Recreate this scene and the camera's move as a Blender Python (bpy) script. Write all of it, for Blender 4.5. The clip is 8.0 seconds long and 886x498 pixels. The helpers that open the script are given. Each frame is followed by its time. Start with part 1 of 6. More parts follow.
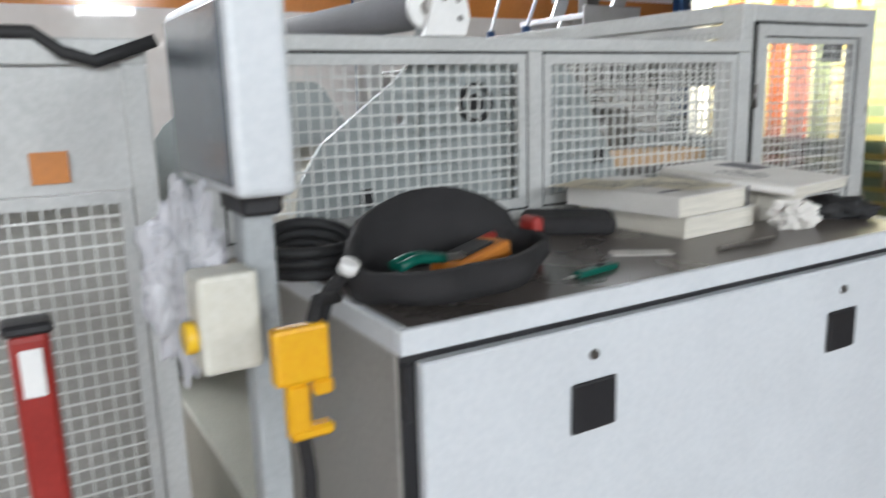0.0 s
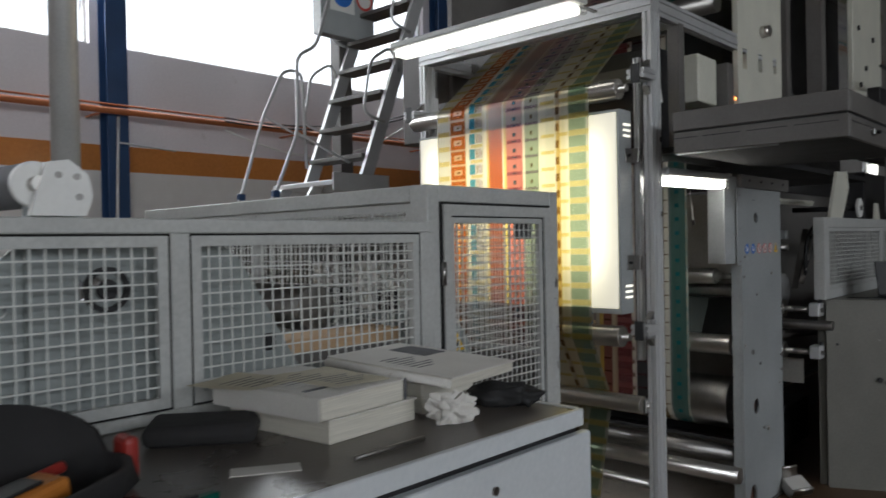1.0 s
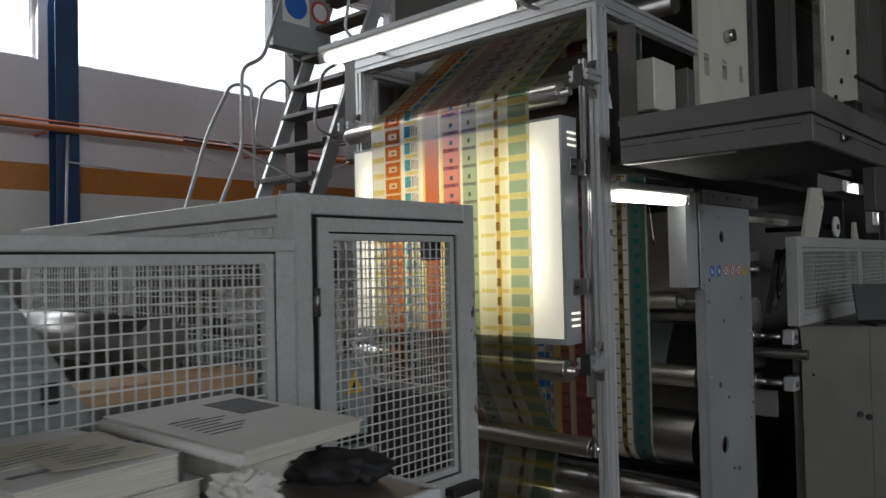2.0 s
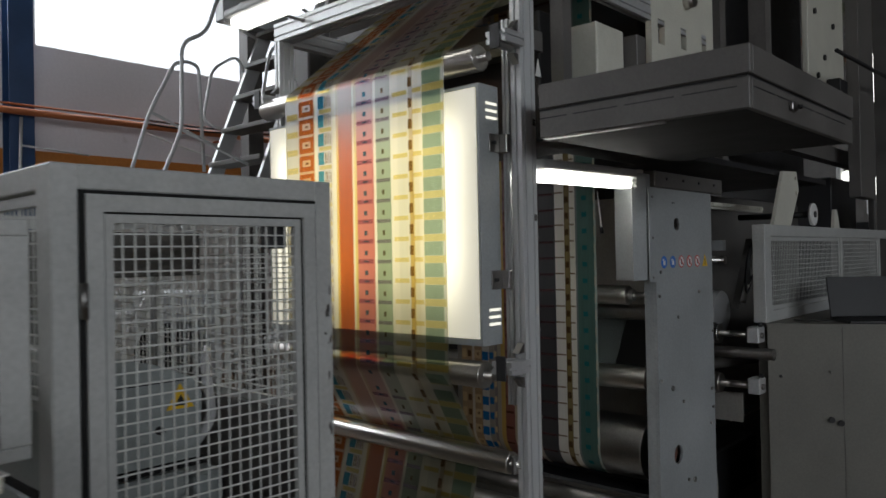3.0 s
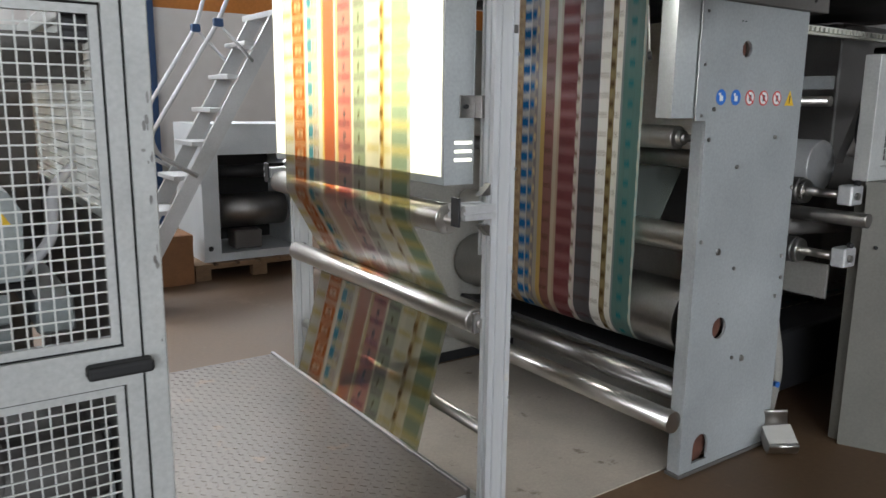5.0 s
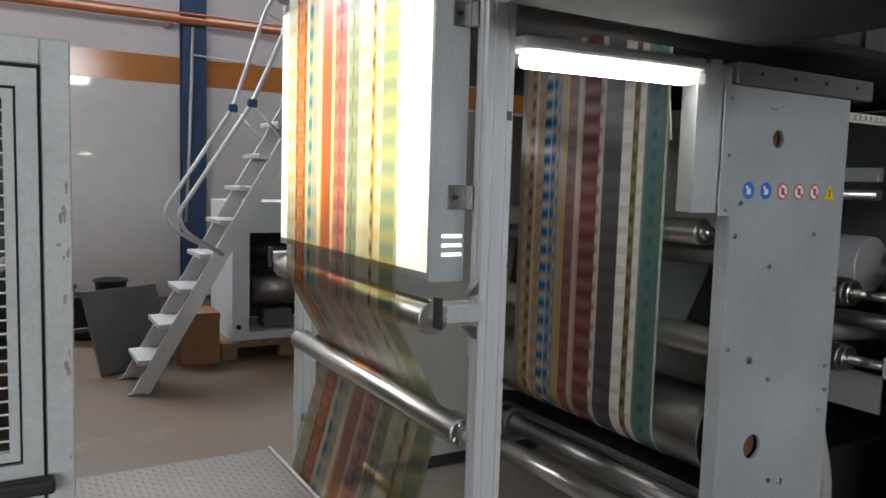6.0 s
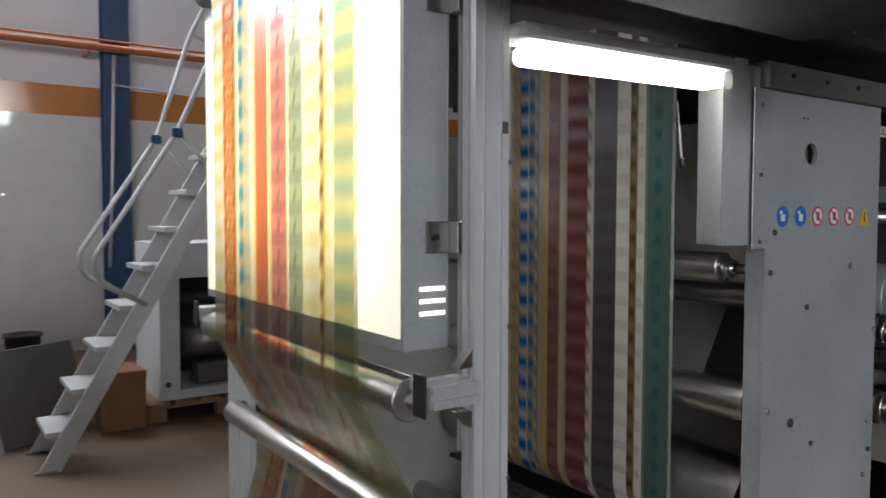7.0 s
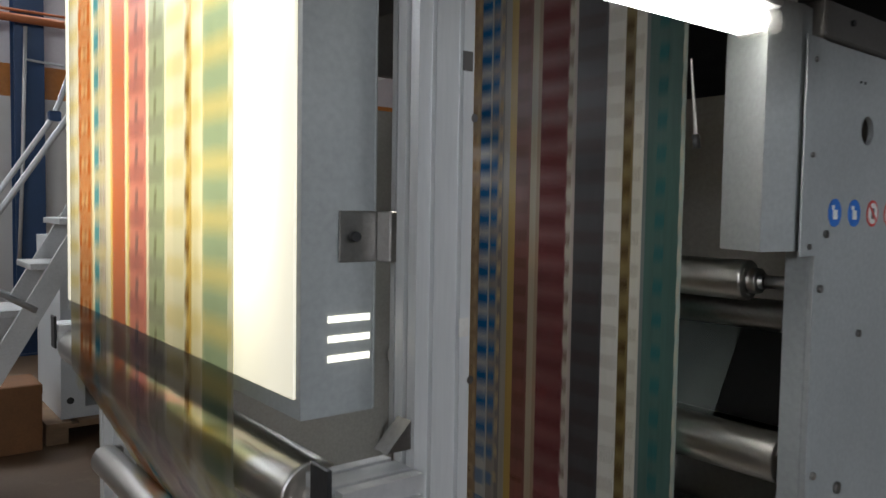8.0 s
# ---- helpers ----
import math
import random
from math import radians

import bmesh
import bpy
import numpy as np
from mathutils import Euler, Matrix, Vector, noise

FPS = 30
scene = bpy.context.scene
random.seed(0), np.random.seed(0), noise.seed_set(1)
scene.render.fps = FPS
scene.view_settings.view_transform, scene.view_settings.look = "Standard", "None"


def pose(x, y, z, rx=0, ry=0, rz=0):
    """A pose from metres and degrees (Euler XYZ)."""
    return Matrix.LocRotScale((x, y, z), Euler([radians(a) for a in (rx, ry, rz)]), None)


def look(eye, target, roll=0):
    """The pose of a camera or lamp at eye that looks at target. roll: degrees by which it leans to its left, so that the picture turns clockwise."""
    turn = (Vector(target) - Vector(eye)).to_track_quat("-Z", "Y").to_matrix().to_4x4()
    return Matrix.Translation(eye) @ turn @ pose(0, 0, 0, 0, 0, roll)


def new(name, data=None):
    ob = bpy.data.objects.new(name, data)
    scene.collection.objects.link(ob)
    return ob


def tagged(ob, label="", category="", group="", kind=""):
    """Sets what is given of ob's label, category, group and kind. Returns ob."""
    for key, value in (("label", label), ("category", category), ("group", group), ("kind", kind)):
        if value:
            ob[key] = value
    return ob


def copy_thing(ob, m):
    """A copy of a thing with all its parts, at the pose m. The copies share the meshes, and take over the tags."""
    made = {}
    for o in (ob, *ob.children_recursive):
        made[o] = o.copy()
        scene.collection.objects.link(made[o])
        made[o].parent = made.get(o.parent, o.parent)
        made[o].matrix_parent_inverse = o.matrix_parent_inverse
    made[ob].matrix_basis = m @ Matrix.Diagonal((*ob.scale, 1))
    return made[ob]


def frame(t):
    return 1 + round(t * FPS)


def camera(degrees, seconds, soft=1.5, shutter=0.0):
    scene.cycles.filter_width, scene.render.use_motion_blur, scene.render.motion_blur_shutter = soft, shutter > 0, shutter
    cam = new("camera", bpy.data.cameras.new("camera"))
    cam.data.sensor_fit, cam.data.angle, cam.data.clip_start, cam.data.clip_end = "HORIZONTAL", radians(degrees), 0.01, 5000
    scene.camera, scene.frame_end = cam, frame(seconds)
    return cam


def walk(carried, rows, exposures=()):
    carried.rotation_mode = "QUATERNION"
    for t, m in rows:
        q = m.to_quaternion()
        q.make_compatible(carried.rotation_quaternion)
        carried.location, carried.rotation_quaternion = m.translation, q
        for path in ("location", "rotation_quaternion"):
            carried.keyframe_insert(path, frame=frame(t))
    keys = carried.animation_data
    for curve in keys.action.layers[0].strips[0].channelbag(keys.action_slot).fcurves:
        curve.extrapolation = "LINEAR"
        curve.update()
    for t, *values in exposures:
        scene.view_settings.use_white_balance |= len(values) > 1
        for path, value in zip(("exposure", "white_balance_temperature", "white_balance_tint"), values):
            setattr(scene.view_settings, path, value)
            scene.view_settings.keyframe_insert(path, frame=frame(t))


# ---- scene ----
cam = camera(61.1, 8.0, shutter=0.28)
PATH = [
    (0, (0.279, 0.147, 1.557), (1.275, 1.832, 1.148), -1.6),
    (0.3, (0.406, 0.08, 1.59), (1.574, 1.686, 1.353), -1.3),
    (0.5, (0.472, 0.083, 1.601), (1.756, 1.61, 1.454), -1.5),
    (0.7, (0.519, 0.079, 1.61), (1.888, 1.535, 1.524), -1.3),
    (1, (0.609, 0.105, 1.611), (2.073, 1.467, 1.596), -1.1),
    (1.2, (0.676, 0.133, 1.613), (2.183, 1.448, 1.625), -1.1),
    (2.3, (1.282, 0.175, 1.597), (2.761, 1.52, 1.65), -1.3),
    (2.5, (1.39, 0.163, 1.595), (2.885, 1.492, 1.636), -1.0),
    (2.9, (1.574, 0.103, 1.571), (3.05, 1.453, 1.611), -1.1),
    (3, (1.656, 0.149, 1.594), (3.133, 1.498, 1.613), -1.1),
    (3.5, (1.894, 0.142, 1.595), (3.308, 1.556, 1.557), -1.1),
    (4, (2.149, 0.02, 1.582), (3.322, 1.609, 1.273), 0.1),
    (4.2, (2.2, 0.029, 1.497), (3.33, 1.633, 1.108), -0.1),
    (5.3, (2.556, -0.016, 1.525), (3.667, 1.606, 1.157), 1.3),
    (5.5, (2.609, -0.011, 1.542), (3.704, 1.636, 1.246), 1.3),
    (6, (2.762, 0.058, 1.548), (3.77, 1.776, 1.366), 1.7),
    (6.5, (2.888, 0.249, 1.545), (3.851, 1.998, 1.424), 1.4),
    (7, (2.972, 0.566, 1.553), (4.11, 2.208, 1.457), 0.1),
    (7.5, (3.137, 0.8, 1.532), (4.405, 2.344, 1.45), -0.1),
    (8, (3.348, 1.04, 1.538), (4.588, 2.606, 1.434), 0.9),
]
walk(cam, [(t, look(eye, target, roll)) for t, eye, target, roll in PATH],
     [(0.0, 1.28), (0.25, 1.08), (0.5, 0.82), (1.0, -0.1), (2.5, -0.5), (3.5, -0.4), (4.0, -0.08), (5.3, 1.1), (5.7, 0.82), (6.5, 0.42), (7.5, 0.3), (8.0, 0.15)])

# ---- light ----
world = bpy.data.worlds.new("sky")
scene.world = world
world.use_nodes = True
wn = world.node_tree.nodes
sky = wn.new("ShaderNodeTexSky")
sky.sky_type, sky.sun_disc = "NISHITA", False
sky.sun_elevation, sky.sun_rotation = radians(42), radians(20)
world.node_tree.links.new(sky.outputs[0], wn["Background"].inputs[0])
wn["Background"].inputs[1].default_value = 0.15
sun = new("sun", bpy.data.lights.new("sun", "SUN"))
sun.data.energy, sun.data.angle, sun.data.color = 1.5, radians(8), (1.0, 0.96, 0.9)
sun.matrix_world = look((4, 30, 30), (4, 0, 2))


def sky_area(name, at, target, sx, sy, watts):
    d = bpy.data.lights.new(name, "AREA")
    d.shape, d.size, d.size_y, d.energy, d.color = "RECTANGLE", sx, sy, watts, (0.93, 0.97, 1.0)
    ob = new(name, d)
    ob.matrix_world = look(at, target)
    return ob


# daylight in the window openings of both long walls; the south side is unseen
sky_area("daylight_north", (3.5, 9.72, 5.1), (3.5, 2.0, 1.5), 16.0, 1.9, 620)
# south lamps: place, size and power assumed, to light the sides facing south
sky_area("daylight_south", (-4.5, -12.9, 4.4), (0.5, 6.0, 2.0), 12.0, 3.2, 900)

sky_area("daylight_south", (4.55, -12.9, 5.5), (3.5, 9.0, 2.5), 2.3, 1.4, 190)


# ---- materials ----
def nodes_of(m):
    m.use_nodes = True
    return m.node_tree.nodes, m.node_tree.links, m.node_tree.nodes["Principled BSDF"]


def mat(name, base, rough=0.5, metal=0.0, var=0.12, scale=6.0, fine=90.0, bump=0.05, wear=None, wear_at=0.68, stretch=(1, 1, 1), random_tone=0.0):
    """Painted, metal or mineral surface: broad and fine variation, relief and, where given, worn or dirty patches."""
    m = bpy.data.materials.new(name)
    n, l, b = nodes_of(m)
    tc, mp = n.new("ShaderNodeTexCoord"), n.new("ShaderNodeMapping")
    mp.inputs["Scale"].default_value = stretch
    l.new(tc.outputs["Object"], mp.inputs[0])
    broad, grain = n.new("ShaderNodeTexNoise"), n.new("ShaderNodeTexNoise")
    for t, s, d in ((broad, scale, 6), (grain, fine, 3)):
        t.inputs["Scale"].default_value, t.inputs["Detail"].default_value = s, d
        l.new(mp.outputs[0], t.inputs["Vector"])
    ramp = n.new("ShaderNodeValToRGB")
    lo, hi = [max(0.0, c * (1 - var)) for c in base], [min(1.0, c * (1 + var)) for c in base]
    ramp.color_ramp.elements[0].position, ramp.color_ramp.elements[1].position = 0.3, 0.7
    ramp.color_ramp.elements[0].color, ramp.color_ramp.elements[1].color = (*lo, 1), (*hi, 1)
    l.new(broad.outputs[0], ramp.inputs[0])
    mix = n.new("ShaderNodeMixRGB")
    mix.blend_type = "OVERLAY"
    mix.inputs[0].default_value = 0.18
    l.new(ramp.outputs[0], mix.inputs[1])
    l.new(grain.outputs[0], mix.inputs[2])
    last = mix.outputs[0]
    if wear:
        spots = n.new("ShaderNodeTexNoise")
        spots.inputs["Scale"].default_value, spots.inputs["Detail"].default_value, spots.inputs["Roughness"].default_value = scale * 2.3, 9, 0.7
        l.new(mp.outputs[0], spots.inputs["Vector"])
        cut = n.new("ShaderNodeMapRange")
        cut.inputs[1].default_value, cut.inputs[2].default_value = wear_at, wear_at + 0.06
        l.new(spots.outputs[0], cut.inputs[0])
        worn = n.new("ShaderNodeMixRGB")
        worn.inputs[2].default_value = (*wear, 1)
        l.new(cut.outputs[0], worn.inputs[0])
        l.new(last, worn.inputs[1])
        last = worn.outputs[0]
    if random_tone:
        info, hs = n.new("ShaderNodeObjectInfo"), n.new("ShaderNodeHueSaturation")
        rr = n.new("ShaderNodeMapRange")
        rr.inputs[3].default_value, rr.inputs[4].default_value = 1 - random_tone, 1 + random_tone
        l.new(info.outputs["Random"], rr.inputs[0])
        l.new(rr.outputs[0], hs.inputs["Value"])
        l.new(last, hs.inputs["Color"])
        last = hs.outputs[0]
    l.new(last, b.inputs["Base Color"])
    rg = n.new("ShaderNodeMapRange")
    rg.inputs[3].default_value, rg.inputs[4].default_value = max(0.02, rough * 0.75), min(1.0, rough * 1.3)
    l.new(broad.outputs[0], rg.inputs[0])
    l.new(rg.outputs[0], b.inputs["Roughness"])
    b.inputs["Metallic"].default_value = metal
    bp = n.new("ShaderNodeBump")
    bp.inputs["Strength"].default_value, bp.inputs["Distance"].default_value = bump, 0.01
    l.new(grain.outputs[0], bp.inputs["Height"])
    l.new(bp.outputs[0], b.inputs["Normal"])
    return m


def glow(name, colour, strength):
    m = bpy.data.materials.new(name)
    n, l, b = nodes_of(m)
    b.inputs["Base Color"].default_value = (0.85, 0.85, 0.8, 1)
    b.inputs["Emission Color"].default_value = (*colour, 1)
    b.inputs["Emission Strength"].default_value = strength
    b.inputs["Roughness"].default_value = 0.35
    return m


M_GUARD = mat("grey_white_paint", (0.455, 0.462, 0.448), 0.42, var=0.08, wear=(0.2, 0.19, 0.18), wear_at=0.72, bump=0.04)
M_WIRE = mat("wire_paint", (0.60, 0.61, 0.585), 0.45, var=0.08)
M_CAB = mat("white_cabinet_paint", (0.62, 0.65, 0.67), 0.35, var=0.04, wear=(0.35, 0.34, 0.33), wear_at=0.76, bump=0.02)
M_PLATE = mat("side_plate_paint", (0.345, 0.366, 0.37), 0.36, var=0.14, scale=2.2, wear=(0.12, 0.12, 0.11), wear_at=0.72, bump=0.03)
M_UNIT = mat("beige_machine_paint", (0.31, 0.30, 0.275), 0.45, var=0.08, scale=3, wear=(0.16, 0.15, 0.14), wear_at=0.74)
M_DESK = mat("beige_grey_desk_paint", (0.165, 0.16, 0.14), 0.5, var=0.12, scale=3, wear=(0.10, 0.095, 0.08), wear_at=0.71)
M_INNER = mat("blue_grey_machine_paint", (0.285, 0.312, 0.308), 0.4, var=0.12, scale=2.5, wear=(0.10, 0.10, 0.10), wear_at=0.73)
M_ALU = mat("anodised_aluminium", (0.64, 0.65, 0.655), 0.36, 0.25, var=0.06, scale=3, fine=160, stretch=(1, 1, 0.08), wear=(0.42, 0.42, 0.41), wear_at=0.74)
M_ALUH = mat("anodised_aluminium_flat", (0.58, 0.585, 0.59), 0.4, 0.45, var=0.07, scale=4)
M_STEEL = mat("polished_roller_steel", (0.60, 0.58, 0.55), 0.29, 1.0, var=0.10, scale=5, fine=220, stretch=(1, 0.1, 1), bump=0.02)
M_STEELD = mat("dull_roller_steel", (0.30, 0.29, 0.28), 0.35, 1.0, var=0.2, scale=5, fine=120)
M_DARK = mat("dark_grey_steel", (0.122, 0.115, 0.109), 0.48, var=0.2, scale=3, wear=(0.17, 0.16, 0.15), wear_at=0.7)
M_BLACK = mat("black_steel_and_dark_gaps", (0.018, 0.018, 0.02), 0.5, var=0.25, scale=4)
# stained concrete with the lamp light on it painted in as a paler tone
M_LITFLOOR = mat("stained_lit_floor", (0.47, 0.42, 0.36), 0.5, var=0.15, scale=2.5, wear=(0.22, 0.18, 0.14), wear_at=0.6)
M_RUBBER = mat("black_rubber", (0.015, 0.015, 0.016), 0.65, var=0.2)
# near-black of the door seals, also painting shade under the platform
M_SEAL_SHADE = mat("black_seal_and_shade", (0.004, 0.004, 0.004), 0.9, var=0.2)
M_ROLLG = mat("grey_rubber_roller", (0.17, 0.17, 0.18), 0.7, var=0.12, fine=200, bump=0.1)
M_FABRIC = mat("black_woven_fabric", (0.022, 0.021, 0.022), 0.9, var=0.3, scale=20, fine=600, bump=0.4)
M_LINING = mat("grey_felt_lining", (0.10, 0.095, 0.09), 0.95, var=0.25, scale=25, fine=500, bump=0.3)
M_TABLE = mat("worn_brown_grey_worktop", (0.115, 0.10, 0.09), 0.28, var=0.25, scale=5, fine=140, wear=(0.22, 0.2, 0.18), wear_at=0.7)
M_FLOOR = mat("brown_concrete_floor", (0.122, 0.073, 0.040), 0.54, var=0.2, scale=0.9, fine=45, bump=0.06, wear=(0.15, 0.097, 0.058), wear_at=0.58)
M_TREAD = mat("tread_plate_steel", (0.155, 0.133, 0.115), 0.42, 0.4, var=0.15, scale=3, wear=(0.2, 0.15, 0.11), wear_at=0.6)
M_WALL = mat("glossy_white_wall", (0.72, 0.69, 0.665), 0.03, var=0.05, scale=0.8, fine=6, bump=0.008, wear=(0.62, 0.58, 0.55), wear_at=0.66)
M_WALLU = mat("matt_upper_wall", (0.70, 0.66, 0.69), 0.8, var=0.06, scale=0.7, fine=30, wear=(0.60, 0.56, 0.57), wear_at=0.62)
M_BAND = mat("orange_wall_band", (0.55, 0.21, 0.055), 0.12, var=0.1, scale=1.2, fine=25)
M_BLUE = mat("blue_column_paint", (0.022, 0.06, 0.15), 0.4, var=0.15, scale=3)
M_PIPE = mat("orange_pipe_paint", (0.42, 0.13, 0.045), 0.45, var=0.15, scale=3)
M_ROOF = mat("dark_roof_sheet", (0.11, 0.105, 0.10), 0.7, var=0.15, scale=1)
M_PAPER = mat("white_paper", (0.68, 0.66, 0.62), 0.8, var=0.06, scale=9, fine=200, wear=(0.5, 0.46, 0.4), wear_at=0.68)
M_PAGES = mat("paper_block_edges", (0.64, 0.61, 0.53), 0.85, var=0.15, scale=8, fine=300, stretch=(1, 1, 60))
M_SHEET = mat("yellowed_paper", (0.58, 0.53, 0.40), 0.8, var=0.12, scale=9, fine=200, wear=(0.38, 0.33, 0.24), wear_at=0.62)
M_PRINT = mat("grey_print", (0.09, 0.09, 0.10), 0.6, var=0.3, scale=30)
M_CARD = mat("brown_cardboard", (0.23, 0.105, 0.045), 0.85, var=0.16, scale=5)
M_WOOD = mat("raw_pallet_wood", (0.28, 0.175, 0.10), 0.8, var=0.25, scale=5, stretch=(0.2, 1, 1))
M_LIGHTWOOD = mat("pale_wood", (0.50, 0.33, 0.19), 0.75, var=0.15, scale=6, stretch=(0.2, 1, 1))
M_YELLOW = mat("yellow_plastic", (0.78, 0.40, 0.012), 0.4, var=0.08)
M_ORANGE = mat("orange_plastic", (0.48, 0.17, 0.03), 0.4, var=0.1)
M_RED = mat("red_plastic", (0.30, 0.028, 0.022), 0.35, var=0.1)
M_GREEN = mat("green_plastic", (0.0, 0.085, 0.06), 0.35, var=0.12)
M_SBLUE = mat("blue_sign", (0.03, 0.16, 0.55), 0.4, var=0.05)
M_SWHITE = mat("white_sign", (0.78, 0.78, 0.76), 0.4, var=0.03)
M_SRED = mat("red_sign", (0.6, 0.06, 0.05), 0.4, var=0.05)
M_SYEL = mat("yellow_sign", (0.8, 0.5, 0.03), 0.4, var=0.05)
M_SCREEN = mat("blank_grey_screen", (0.10, 0.115, 0.13), 0.2, var=0.1)
M_HOLE = mat("rusty_bore", (0.11, 0.045, 0.03), 0.7, var=0.3, scale=20)
M_CREAM = mat("cream_box_paint", (0.64, 0.63, 0.55), 0.45, var=0.06, wear=(0.40, 0.38, 0.32), wear_at=0.75)
M_LAMPH = mat("lamp_housing", (0.55, 0.56, 0.56), 0.4, var=0.05)
def lit_diffuser(name, colour, strength, y0, y1, z0, z1):
    """Opal sheet lit by tubes behind it: bright in the middle, dimmer and warmer along its rim."""
    m = glow(name, colour, strength)
    n, l, b = nodes_of(m)
    tc, sep = n.new("ShaderNodeTexCoord"), n.new("ShaderNodeSeparateXYZ")
    l.new(tc.outputs["Object"], sep.inputs[0])
    last = None
    for axis, a, c, w in ((1, y0, y0, 0.16), (1, y1, y1, 0.12), (2, z0, z0, 0.34), (2, z1, z1, 0.2)):
        d = n.new("ShaderNodeMath")
        d.operation = "SUBTRACT"
        d.inputs[1].default_value = a
        l.new(sep.outputs[axis], d.inputs[0])
        ab = n.new("ShaderNodeMath")
        ab.operation = "ABSOLUTE"
        l.new(d.outputs[0], ab.inputs[0])
        r = n.new("ShaderNodeMapRange")
        r.interpolation_type = "SMOOTHSTEP"
        r.inputs[2].default_value, r.inputs[3].default_value = w, 0.12
        l.new(ab.outputs[0], r.inputs[0])
        if last is None:
            last = r.outputs[0]
        else:
            mu = n.new("ShaderNodeMath")
            mu.operation = "MULTIPLY"
            l.new(last, mu.inputs[0])
            l.new(r.outputs[0], mu.inputs[1])
            last = mu.outputs[0]
    st = n.new("ShaderNodeMapRange")
    st.inputs[3].default_value, st.inputs[4].default_value = strength * 0.24, strength
    l.new(last, st.inputs[0])
    l.new(st.outputs[0], b.inputs["Emission Strength"])
    return m


G_TUBE = glow("lit_tube", (1.0, 0.98, 0.92), 3.2)
G_TUBE_LOW = glow("lit_work_tube", (1.0, 0.98, 0.92), 13.0)
G_PANEL = lit_diffuser("lit_diffuser", (1.0, 0.925, 0.69), 2.0, -0.65, 0.66, 0.03, 0.97)
G_SLOT = glow("lit_slot", (1.0, 0.95, 0.8), 1.3)
G_LED = glow("orange_led", (1.0, 0.25, 0.03), 5.0)


def clear(name, tint, rough=0.05, solid=0.15, body=(0.7, 0.7, 0.7)):
    """Thin clear plastic or glass: mostly see-through with a surface gloss."""
    m = bpy.data.materials.new(name)
    n, l, b = nodes_of(m)
    out = n["Material Output"]
    tr, mx = n.new("ShaderNodeBsdfTransparent"), n.new("ShaderNodeMixShader")
    tr.inputs[0].default_value = (*tint, 1)
    b.inputs["Base Color"].default_value, b.inputs["Roughness"].default_value = (*body, 1), rough
    mx.inputs[0].default_value = solid
    l.new(tr.outputs[0], mx.inputs[1])
    l.new(b.outputs[0], mx.inputs[2])
    l.new(mx.outputs[0], out.inputs[0])
    return m


M_GLASS = clear("window_glass", (0.97, 0.98, 1.0), 0.02, 0.06)
M_COVER = clear("lamp_cover", (0.97, 0.97, 0.95), 0.15, 0.15)
M_WRAP = clear("crumpled_wrap", (0.9, 0.9, 0.92), 0.12, 0.45, (0.75, 0.75, 0.77))

# stripes across the film, from its far edge (0) to its near edge (1)
CREAM, PALE = (0.70, 0.66, 0.50), (0.62, 0.58, 0.42)
STRIPES = [
    (0.00, (0.50, 0.48, 0.38)), (0.10, (0.50, 0.30, 0.13)), (0.213, CREAM), (0.236, (0.55, 0.53, 0.46)),
    (0.337, CREAM), (0.36, (0.62, 0.42, 0.10)), (0.377, (0.42, 0.10, 0.015)), (0.468, CREAM), (0.478, (0.62, 0.50, 0.14)),
    (0.495, (0.50, 0.17, 0.12)), (0.598, CREAM), (0.615, (0.27, 0.33, 0.20)), (0.703, CREAM), (0.745, (0.58, 0.56, 0.42)),
    (0.805, (0.46, 0.32, 0.07)), (0.83, (0.62, 0.57, 0.38)), (0.862, CREAM), (0.883, (0.54, 0.55, 0.45)), (0.985, (0.58, 0.58, 0.48)),
]
# web at the press: tints darkened, as no light box stands behind it
STRIPES_B = [
    (0.00, (0.50, 0.47, 0.42)), (0.035, (0.58, 0.38, 0.18)), (0.115, (0.56, 0.50, 0.40)), (0.135, (0.54, 0.33, 0.14)), (0.195, (0.48, 0.45, 0.40)), (0.25, (0.42, 0.36, 0.30)),
    (0.29, (0.27, 0.22, 0.20)), (0.31, (0.50, 0.44, 0.34)), (0.338, (0.68, 0.42, 0.05)), (0.368, (0.25, 0.045, 0.018)), (0.437, (0.64, 0.52, 0.34)), (0.462, (0.50, 0.34, 0.20)),
    (0.478, (0.26, 0.030, 0.030)), (0.59, (0.50, 0.42, 0.38)), (0.622, (0.042, 0.042, 0.047)), (0.735, (0.80, 0.77, 0.70)), (0.80, (0.34, 0.23, 0.05)),
    (0.835, (0.78, 0.74, 0.64)), (0.868, (0.30, 0.34, 0.32)), (0.88, (0.09, 0.22, 0.185)), (0.985, (0.42, 0.50, 0.46)),
]
# far and near edge of the web over the light table, and of the web at the printing unit
EDGES_A, EDGES_B = (3.085, 2.07), (3.055, 2.118)


